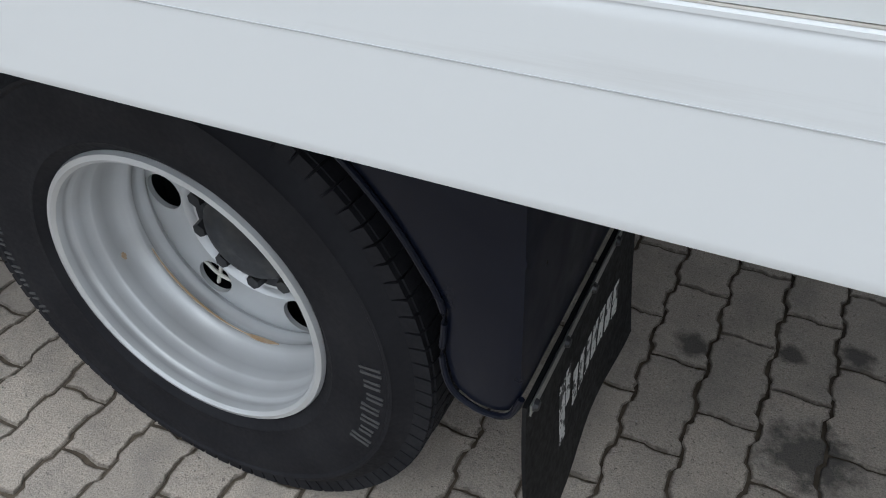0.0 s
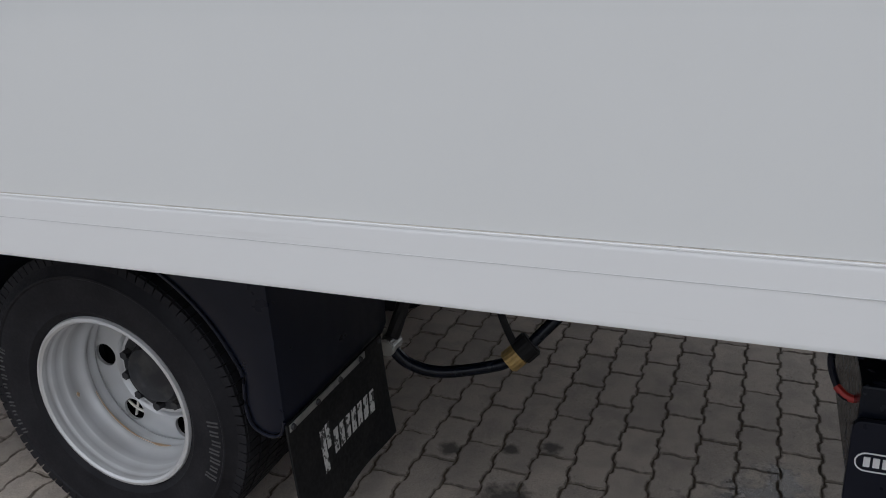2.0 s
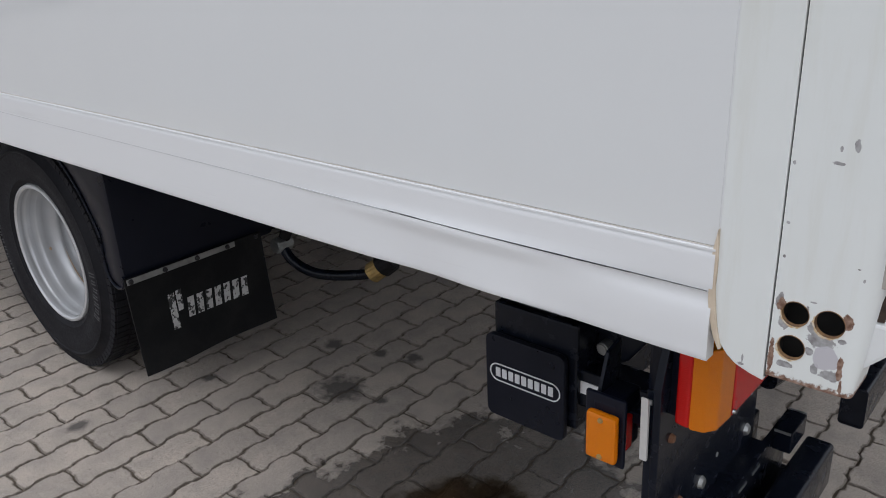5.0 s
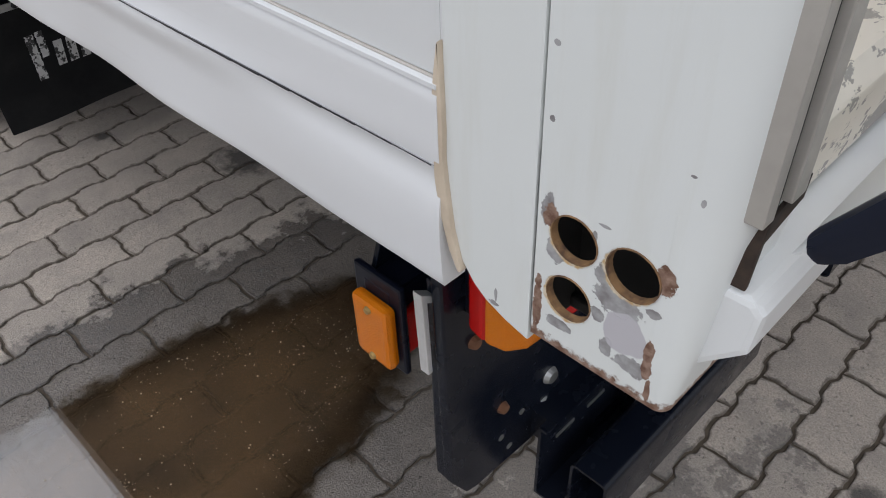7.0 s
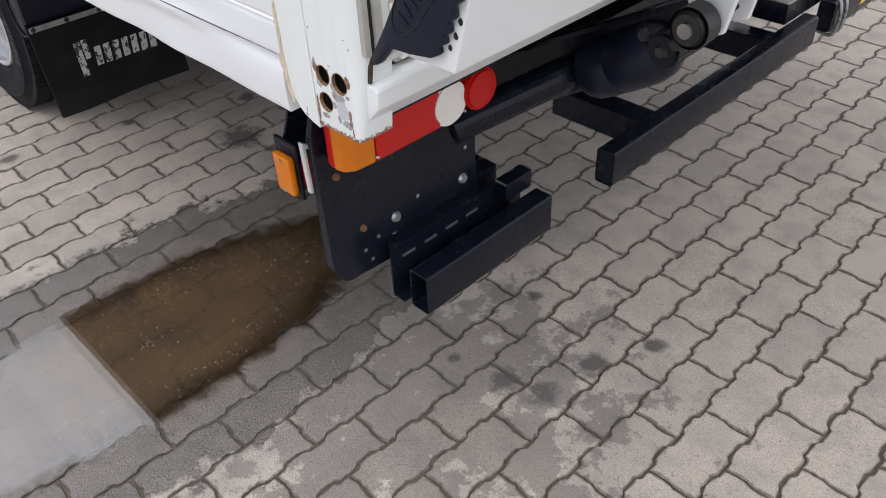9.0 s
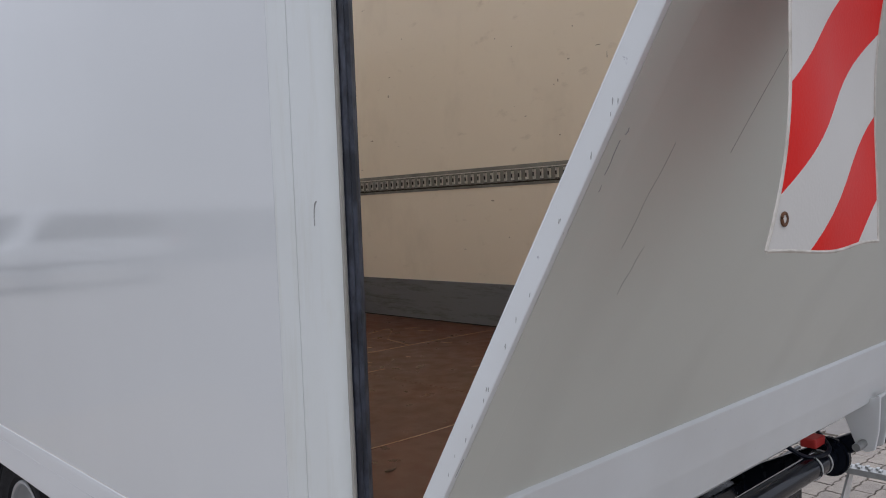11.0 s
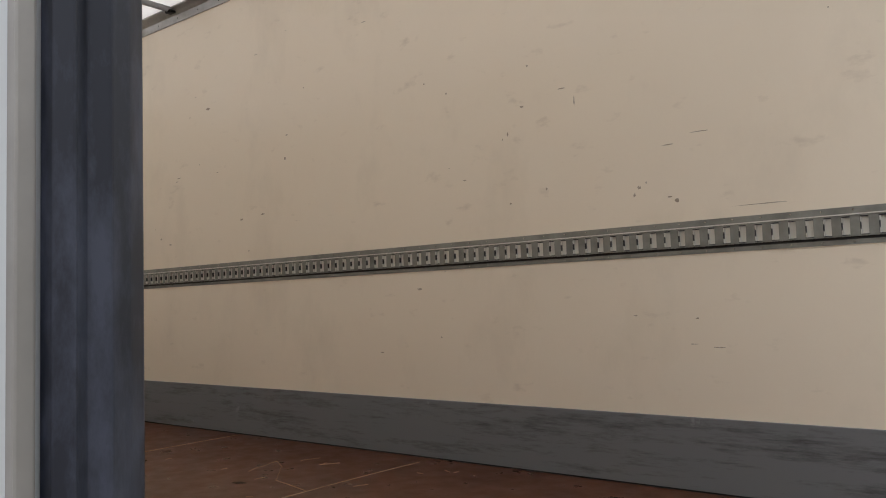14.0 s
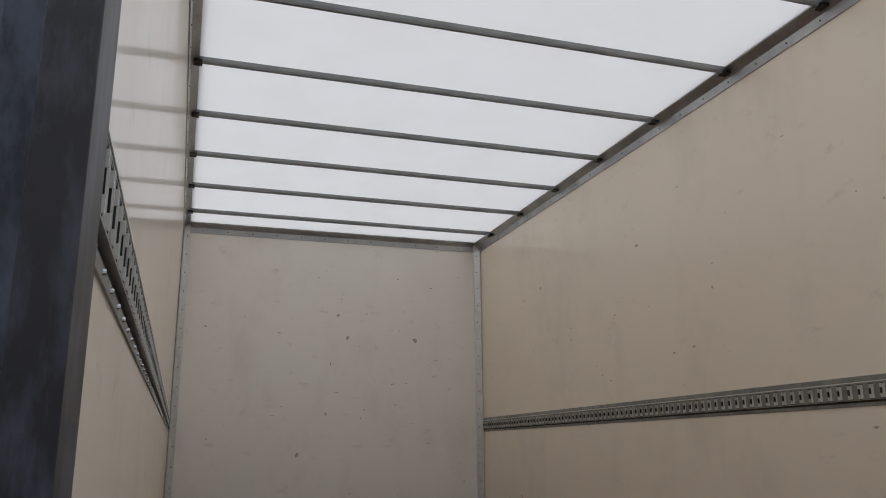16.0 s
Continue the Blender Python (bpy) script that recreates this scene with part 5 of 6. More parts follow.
# tail lamp cluster, wrapped round the corner
cl = part("tail_lamp", prism([(0.88, 0.115), (0.95, 0.105), (0.955, 0.46), (0.88, 0.46)], "z", 0.785, 0.905, 0.006), M_BLACK, lift, "tail lamp cluster with amber, red and clear lenses")
part("red_side_lens", prism([(0.930, 0.100), (0.950, 0.096), (0.962, 0.115), (0.962, 0.14), (0.93, 0.14)], "z", 0.782, 0.908, 0.004), M_RED, cl)
part("amber_lens", prism([(0.951, 0.097), (0.972, 0.102), (0.984, 0.118), (0.987, 0.162), (0.963, 0.162), (0.963, 0.115)], "z", 0.780, 0.908, 0.004), M_AMBER, cl, "amber lens")
part("red_lens", prism([(0.95, 0.164), (0.987, 0.164), (0.988, 0.318), (0.95, 0.318)], "z", 0.780, 0.905, 0.004), M_RED, cl, "red lens")
part("clear_lens", rod((0.95, 0.345, 0.818), (0.990, 0.345, 0.818), 0.044, 28, None, None, 0.004), M_WHITE_LENS, cl, "clear lens")
part("red_lens", rod((0.94, 0.420, 0.822), (1.000, 0.420, 0.822), 0.047, 28, 0.042, None, 0.006), M_RED, cl, "round red lens")
for y in (0.164, 0.38):
    part("lens_screw", bolt((0.988, y, 0.790), (1, 0, 0), 0.004, 0.003), M_SHINE, cl)

# bumpers: channel pieces and box tubes


def box_tube(x0, x1, y0, y1, z0, z1, t, open_low):
    """A square tube along y with rounded edges; its low end is open or closed by a plate."""
    b = bmesh.new()

    def loop(d, r, y):
        pts = []
        for cx, cz, a0 in ((x1 - d - r, z1 - d - r, 0), (x0 + d + r, z1 - d - r, 90), (x0 + d + r, z0 + d + r, 180), (x1 - d - r, z0 + d + r, 270)):
            for k in range(5):
                a = radians(a0 + k * 22.5)
                pts.append(b.verts.new((cx + r * math.cos(a), y, cz + r * math.sin(a))))
        return pts

    a0, a1, i0, i1 = loop(0, 0.009, y0), loop(0, 0.009, y1), loop(t, 0.005, y0), loop(t, 0.005, y1)
    n_ = len(a0)
    for k in range(n_):
        j = (k + 1) % n_
        b.faces.new((a0[k], a0[j], a1[j], a1[k]))
        b.faces.new((i0[k], i1[k], i1[j], i0[j]))
        b.faces.new((a0[k], i0[k], i0[j], a0[j]))
        b.faces.new((a1[k], a1[j], i1[j], i1[k]))
    if not open_low:
        b.faces.new(loop(t, 0.005, y0 + 0.003))
    b.faces.new(loop(t, 0.005, y1 - 0.003))
    return b


bp = part("bumper", box_tube(0.978, 1.03, 0.221, 0.608, 0.400, 0.497, 0.004, True), M_STEEL, lift, "short black box-section bumper", True)
part("channel_web", block(0.940, 0.944, 0.205, 0.60, 0.415, 0.545), M_STEEL, bp)
part("channel_flange", block(0.944, 0.975, 0.205, 0.60, 0.415, 0.419), M_STEEL, bp)
part("channel_flange", block(0.944, 0.952, 0.205, 0.60, 0.541, 0.545), M_STEEL, bp)
part("mounting_bar", block(0.918, 0.94, 0.22, 0.47, 0.50, 0.545), M_STEEL, bp)
slots = bmesh.new()
for k in range(4):
    block(0.9445, 0.9455, 0.235 + k * 0.062, 0.27 + k * 0.062, 0.500, 0.506, 0.0, slots)
part("slots", slots, M_GALV, bp, "", False, True, True)
part("clamp_plate", block(0.944, 0.978, 0.515, 0.598, 0.505, 0.549, 0.003), M_STEEL, bp)
part("clamp_edge", block(0.946, 0.976, 0.512, 0.5145, 0.546, 0.5505), M_GALV, bp)
part("clamp_edge", block(0.946, 0.976, 0.5985, 0.601, 0.546, 0.5505), M_GALV, bp)
bp2 = part("bumper", box_tube(0.978, 1.03, 0.846, 1.915, 0.397, 0.493, 0.004, False), M_STEEL, lift, "long black box-section bumper", True)
for y in (1.02, 1.66):
    part("bumper_arm", block(0.70, 0.979, y, y + 0.075, 0.41, 0.488, 0.004), M_STEEL, bp2)
wing2 = part("far_bumper", box_tube(0.978, 1.03, 2.03, 2.42, 0.400, 0.497, 0.004, False), M_STEEL, lift, "short black box-section bumper with a step", True)
part("far_wing_plate", block(0.905, 0.918, 2.05, 2.45, 0.492, 0.78, 0.003), M_STEEL, wing2)
part("far_channel", block(0.87, 0.978, 1.79, 2.14, 0.49, 0.55, 0.004), M_STEEL, wing2)
part("bright_strip", block(0.875, 0.974, 1.80, 2.045, 0.551, 0.555), M_ZINC, wing2)
part("yellow_sticker", prism([(2.24, 0.43), (2.36, 0.43), (2.36, 0.47), (2.28, 0.465)], "x", 1.0295, 1.0315), shader("yellow_sticker", (0.75, 0.55, 0.05), 0.4), wing2)
ub = bmesh.new()
for y in (2.045, 2.085):
    hose([(0.96, y, 0.40), (1.037, y, 0.392), (1.037, y, 0.50), (0.96, y, 0.507)], 0.006, 8, 6, ub)
part("u_bolts", ub, M_GALV, wing2, "", True)
st = part("folding_step", block(1.03, 1.195, 2.60, 2.665, 0.655, 0.680, 0.003), M_BRIGHT_ALU, lift, "galvanised folding step with a serrated tread")
for k in range(8):
    part("step_tooth", block(1.037 + k * 0.0195, 1.048 + k * 0.0195, 2.606 + (k % 2) * 0.028, 2.632 + (k % 2) * 0.028, 0.680, 0.689, 0.002), M_BRIGHT_ALU, st)
part("step_end", block(1.188, 1.198, 2.598, 2.667, 0.640, 0.700, 0.002), M_BRIGHT_ALU, st)
part("step_leg", prism([(2.495, 0.53), (2.545, 0.47), (2.66, 0.655), (2.61, 0.655)], "x", 1.036, 1.046, 0.001), M_BRIGHT_ALU, st)
part("step_plate", prism([(2.42, 0.54), (2.50, 0.54), (2.55, 0.48), (2.56, 0.39), (2.43, 0.39)], "x", 1.031, 1.036, 0.001), M_BRIGHT_ALU, st)
part("step_foot", block(1.031, 1.10, 2.45, 2.57, 0.376, 0.389, 0.002), M_BRIGHT_ALU, st)

# platform: tilted panel with a hollow foot profile
SL = 0.60           # it leans out 0.6 m for every metre of height
LEN = 1.55          # height of the panel above the foot
Y0, Y1 = 0.014, W + 0.02
IN0, OUT0 = (1.335, 1.315), (1.365, 1.303)


def up(p, h):
    return (p[0] + SL * h, p[1] + h)


pf = part("platform", prism([IN0, up(IN0, LEN), up(OUT0, LEN), OUT0], "y", Y0 + 0.075, Y1 - 0.075, 0.001), M_SHADED_FACE, lift, "scratched white platform panel, its paint darkened as in shade")
PROUD = (OUT0[0] + 0.003, OUT0[1] - 0.002)
for ya, yb, fa, fb in ((Y0, Y0 + 0.011, Y0 + 0.0111, Y0 + 0.074), (Y1 - 0.011, Y1, Y1 - 0.074, Y1 - 0.0111)):
    # the edge's downward face takes the same shade-darkened paint
    part("shaded_edge_face", prism([IN0, up(IN0, LEN), up(PROUD, LEN), PROUD], "y", fa, fb, 0.002), M_SHADED_FACE, pf)
    part("platform_edge", prism([IN0, up(IN0, LEN), up(PROUD, LEN), PROUD], "y", ya, yb, 0.003), M_PLATFORM, pf, "white edge profile with scraped paint")
foot_poly = [(1.192, 1.076), (1.200, 1.090), IN0, (OUT0[0] + 0.004, OUT0[1] + 0.010), (OUT0[0] + 0.012, OUT0[1] + 0.002), (1.357, 1.195), (1.334, 1.112), (1.235, 1.110)]
part("foot_profile", prism(foot_poly, "y", Y0 + 0.002, Y1 - 0.013, 0.003), M_PLATFORM, pf, "white hollow foot profile with chipped edges")
cap_poly = [(1.199, 1.097), (1.226, 1.138), (IN0[0] - 0.005, IN0[1] + 0.003), (OUT0[0] + 0.003, OUT0[1] + 0.003), (1.369, 1.262), (1.358, 1.206), (1.345, 1.196), (1.347, 1.184), (1.336, 1.177), (1.339, 1.165), (1.328, 1.160), (1.331, 1.150), (1.318, 1.145), (1.321, 1.135), (1.306, 1.127), (1.271, 1.1215), (1.238, 1.1190), (1.217, 1.094), (1.207, 1.087), (1.201, 1.090)]
part("corner_cap", prism(cap_poly, "y", Y0 - 0.010, Y0 + 0.0015, 0.0042), M_CAP, pf, "black plastic corner cap with embossed marks and torn edge", True)
emb = bmesh.new()
ax, az = 0.585, 0.811          # along the cap
for k in range(7):
    u = (k - 3) * 0.0145
    cx, cz = 1.292 + ax * u, 1.200 + az * u
    b = block(-0.010, 0.010, -0.0012, 0.001, -0.0013, 0.0013, 0.0004)
    b.transform(Matrix.Translation((cx, Y0 - 0.0103, cz)) @ Matrix.Rotation(radians(36 + 14 * (k % 2)), 4, "Y"))
    merge(emb, b)
loop = []
for k in range(33):
    a = k * math.tau / 32
    u, w = 0.068 * math.copysign(abs(math.cos(a)) ** 0.6, math.cos(a)), 0.021 * math.sin(a)
    loop.append((1.292 + ax * u + az * w, Y0 - 0.0100, 1.200 + az * u - ax * w))
hose(loop, 0.0011, 6, 2, emb)
part("embossing", emb, M_STEEL, pf, "", False, True, True)
# flat black shapes paint the dark hollows beside the torn cap edge
torn = bmesh.new()
for cx, cz, rr in ((1.346, 1.178, 0.0030), (1.338, 1.159, 0.0030), (1.329, 1.143, 0.0026)):
    ps = [(cx + rr * (0.8 + 0.5 * rngp.random()) * math.cos(a), cz + rr * (1.0 + 0.7 * rngp.random()) * math.sin(a)) for a in [k * math.tau / 11 for k in range(11)]]
    prism(ps, "y", Y0 + 0.001, Y0 + 0.004, 0.0, torn)
part("torn_gap_dark", torn, M_DARK, pf, "", False, True, True)
sc = bmesh.new()
for y0, h0, y1, h1 in ((0.17, 0.42, 0.178, 0.56), (0.34, 0.55, 0.352, 0.80), (0.22, 0.35, 0.228, 0.42)):
    pts3 = []
    for t in (0, 0.25, 0.5, 0.75, 1):
        p = up((OUT0[0], OUT0[1]), h0 + (h1 - h0) * t)
        pts3.append((p[0] + 0.0002, y0 + (y1 - y0) * t + rngp.uniform(-0.002, 0.002), p[1]))
    hose(pts3, 0.00035, 5, 3, sc)
part("scratches", sc, M_LABEL, pf, "", False, True, True)
side_sc = bmesh.new()
for k in range(26):
    h0, d0 = rngp.uniform(0.08, 0.9), 0.72 + 0.26 * rngp.random()
    p = up((IN0[0] + 0.030 * d0, IN0[1] - 0.012 * d0), h0)
    rr = rngp.uniform(0.0003, 0.0009)
    ps = [(p[0] + rr * (0.4 + rngp.random()) * math.cos(a) + 0.6 * rr * math.sin(a), p[1] + 5.0 * rr * (0.4 + rngp.random()) * math.sin(a)) for a in [q_ * math.tau / 9 for q_ in range(9)]]
    prism(ps, "y", Y0 - 0.0006, Y0 + 0.001, 0.0, side_sc)
part("paint_wear", side_sc, M_LABEL, pf, "", False, True, True)
gouge = bmesh.new()
for y0, h0, h1, rr in ((0.046, 0.520, 0.560, 0.0006), (0.050, 0.500, 0.508, 0.0005), (0.052, 0.566, 0.574, 0.0009), (0.020, 0.10, 0.13, 0.0005)):
    pts3 = []
    for t in (0, 0.3, 0.6, 1):
        p = up(PROUD, h0 + (h1 - h0) * t)
        pts3.append((p[0] + 0.0003, y0 + rngp.uniform(-0.0012, 0.0012), p[1]))
    hose(pts3, rr, 5, 3, gouge)
part("gouges", gouge, M_LABEL, pf, "", False, True, True)
# lugs, rollers and the torsion tube below
M_ROLLER = worn("black_roller_rubber", (0.010, 0.010, 0.012), (0.022, 0.022, 0.024), 0.4, 30.0)
for y in (0.60, 1.95):
    for yy in (y + 0.015, y + 0.095):
        part("lug", prism([(1.245, 1.095), (1.370, 1.14), (1.365, 1.03), (1.352, 0.962), (1.330, 0.952), (1.300, 0.956), (1.282, 1.0)], "y", yy, yy + 0.014, 0.003), M_PLATFORM, pf, "white hinge lug")
    # black discs on the solid lug paint the dark of three holes
    holes_ = bmesh.new()
    for hx, hz in ((1.336, 1.058), (1.338, 1.030), (1.322, 1.010)):
        rod((hx, y + 0.0935, hz), (hx, y + 0.0955, hz), 0.006, 12, None, holes_)
    part("lug_hole_discs", holes_, M_DARK, pf, "", False, True, True)
    part("weld_bead", hose([(1.362, y + 0.016, 1.136), (1.366, y + 0.05, 1.139), (1.363, y + 0.08, 1.137), (1.366, y + 0.11, 1.139)], 0.006, 8), M_PLATFORM, pf, "", True)
    ry = y if y < 1.0 else y + 0.160
    part("roller", rod((1.318, ry - 0.044, 0.980), (1.318, ry + 0.012, 0.980), 0.035, 40, None, None, 0.009), M_ROLLER, pf, "black rubber roller", True)
    part("roller_pin", rod((1.318, y - 0.050, 0.980), (1.318, y + 0.118, 0.980), 0.013, 16), M_GALV, pf)
    part("lift_arm", prism([(1.345, 0.985), (1.31, 1.02), (0.90, 0.80), (0.72, 0.72), (0.72, 0.62), (0.92, 0.68), (1.30, 0.95)], "y", y + 0.036, y + 0.088, 0.01), M_STEEL, lift, "black lift arm")
    if y > 1.0:
        continue
    part("ram", rod((0.96, y + 0.03, 0.728), (1.12, y + 0.03, 0.826), 0.032, 28, None, None, 0.004), M_STEEL, lift, "black hydraulic ram", True)
    part("ram_boot", lathe_along((1.09, y + 0.03, 0.808), (1.265, y + 0.03, 0.915), [(0.0, 0.036), (0.02, 0.050), (0.10, 0.057), (0.35, 0.058), (0.38, 0.055), (0.42, 0.059), (0.75, 0.057), (0.90, 0.048), (1.0, 0.030)]), M_CAP, lift, "thick black rubber boot over the ram", True)
    part("ram_eye", rod((1.272, y - 0.03, 0.926), (1.272, y + 0.08, 0.926), 0.032, 24, None, None, 0.005), M_STEEL, lift, "", True)
    for bx, bz in ((1.272, 0.926), (1.235, 0.945), (1.297, 0.945)):
        part("bolt", bolt((bx, y - 0.030, bz), (0, -1, 0), 0.013, 0.008, None, 6), M_HUB, lift)
part("tube_flange", rod((1.21, 1.955, 0.914), (1.21, 1.990, 0.914), 0.066, 36, None, None, 0.008), M_STEEL, lift, "", True)
part("torsion_tube", rod((1.21, 0.70, 0.914), (1.21, 2.06, 0.914), 0.0365, 40), M_TUBE, lift, "glossy black torsion tube", True)
band = bmesh.new()
for y in (1.81, 1.89):
    b = lathe([(0.038, -0.003), (0.041, -0.003), (0.041, 0.003), (0.038, 0.003)], (1.21, y, 0.914), 24, True)
    merge(band, b)
part("cable_ties", band, M_MARK, lift, "", False, True, True)
part("red_connector", block(1.17, 1.22, 1.83, 1.91, 0.972, 1.002, 0.004), M_RED_HOSE, lift, "red connector")
part("loop_cable", hose([(1.16, 1.75, 0.99), (1.20, 1.79, 0.955), (1.235, 1.84, 0.952), (1.24, 1.89, 0.965), (1.20, 1.93, 0.99), (1.16, 1.97, 1.0)], 0.007, 8), M_BLACK, lift, "", True)
part("support_tube", rod((0.95, 0.38, 0.74), (1.05, 0.62, 0.80), 0.035, 20), M_STEEL, lift)

# warning flag that hangs from the platform
flag = thing("warning_flag", (1.9, 0.15, 1.73), "red and white striped warning flag hanging from the platform", "flag")
M_FLAG = shader("striped_flag_cloth", (0.7, 0.7, 0.7), 0.45, 0.0, 0.0, 0.0, 0.12)
pos = M_FLAG.node_tree.nodes.new("ShaderNodeTexCoord")
sep = M_FLAG.node_tree.nodes.new("ShaderNodeSeparateXYZ")
wire(M_FLAG, pos.outputs["Object"], sep.inputs[0])
run = math_of(M_FLAG, "SUBTRACT", math_of(M_FLAG, "MULTIPLY", sep.outputs["Z"], 1.0), math_of(M_FLAG, "MULTIPLY", sep.outputs["Y"], 0.62))
band_ = math_of(M_FLAG, "FRACT", math_of(M_FLAG, "MULTIPLY", math_of(M_FLAG, "SUBTRACT", run, 1.68), 5.155))
is_red = math_of(M_FLAG, "GREATER_THAN", band_, 0.5)
dirt_ = ramp(M_FLAG, noise_of(M_FLAG, 8.0, 5.0), 0.45, 0.8, 0.0, 0.05)
colour(M_FLAG, mixed(M_FLAG, dirt_, mixed(M_FLAG, is_red, (0.68, 0.66, 0.62), (0.76, 0.010, 0.004)), (0.45, 0.42, 0.38)))
brick_ = node(M_FLAG, "ShaderNodeTexVoronoi", Scale=220.0)
wire(M_FLAG, place(M_FLAG), brick_.inputs["Vector"])
bump(M_FLAG, brick_.outputs["Distance"], 0.15, 0.001)
M_FLAG_HEM = worn("dirty_white_hem", (0.62, 0.58, 0.52), (0.40, 0.36, 0.30), 0.5, 30.0)
cloth = bmesh.new()
nu, nv = 14, 26
sheet = []
for i in range(nu + 1):
    for_col = []
    for k in range(nv + 1):
        u, v = i / nu, k / nv
        z = 1.731 + 0.50 * v - 0.006 * (1 - v) * u + 0.003 * math.cos(u * 7)
        y = 0.306 * u + (0.23 - 0.09 * u) * (z - 1.731) + 0.004 * math.sin(v * 9) + 0.008 * math.exp(-v * 14) * (u - 0.5)
        x = 1.90 + 0.006 * math.sin(u * 5.0 + v * 2.0) + 0.006 * math.sin(v * 7 + u * 2) + 0.05 * max(0.0, v - 0.7)
        for_col.append((x, y, z))
    sheet.append(for_col)
fr = [[cloth.verts.new(p) for p in col] for col in sheet]
bk = [[cloth.verts.new((p[0] - 0.0015, p[1], p[2])) for p in col] for col in sheet]
for i in range(nu):
    for k in range(nv):
        cloth.faces.new((fr[i][k], fr[i + 1][k], fr[i + 1][k + 1], fr[i][k + 1]))
        cloth.faces.new((bk[i][k], bk[i][k + 1], bk[i + 1][k + 1], bk[i + 1][k]))
for c1, c2 in ((fr[0], bk[0]), (fr[-1], bk[-1])):
    for k in range(nv):
        cloth.faces.new((c1[k], c1[k + 1], c2[k + 1], c2[k]))
part("cloth", cloth, M_FLAG, flag, "", True)
hem = bmesh.new()
hose([sheet[i][0] for i in range(nu + 1)], 0.0022, 6, 2, hem)
hose([sheet[0][k] for k in range(nv + 1)], 0.0018, 6, 2, hem)
hose([sheet[nu][k] for k in range(nv + 1)], 0.0018, 6, 2, hem)
part("hem", hem, M_FLAG_HEM, flag, "", True)
eye_at = Vector(sheet[1][1])
part("eyelet", hose([eye_at + Vector((0.001, 0.006 * math.cos(k * math.tau / 12), 0.012 + 0.006 * math.sin(k * math.tau / 12))) for k in range(13)], 0.0018, 6, 2), M_RUST, flag, "rusty eyelet")
part("cord", hose([(1.93, 0.09, 2.22), (1.98, 0.10, 2.28), (2.0, 0.10, 2.315)], 0.003, 6), M_LABEL, flag)

# ---- ground: interlocking concrete pavers, a puddle ----
ROW, STONE = 0.1203, 0.2368      # row pitch along x, stone length along y


def spots(m, at, list_of):
    """Soft dark oil spots at places of their own."""
    total = None
    wob = noise_of(m, 30.0, 4.0, 0.6, (1, 1, 1), at)
    for cx, cy, rr in list_of:
        d = m.node_tree.nodes.new("ShaderNodeVectorMath")
        d.operation = "DISTANCE"
        d.inputs[1].default_value = (cx, cy, 0)
        wire(m, at, d.inputs[0])
        v = math_of(m, "ADD", d.outputs["Value"], math_of(m, "MULTIPLY", math_of(m, "SUBTRACT", wob, 0.5), rr * 1.6))
        f = ramp(m, v, rr, rr * 0.45)
        total = f if total is None else math_of(m, "MAXIMUM", total, f)
    return total


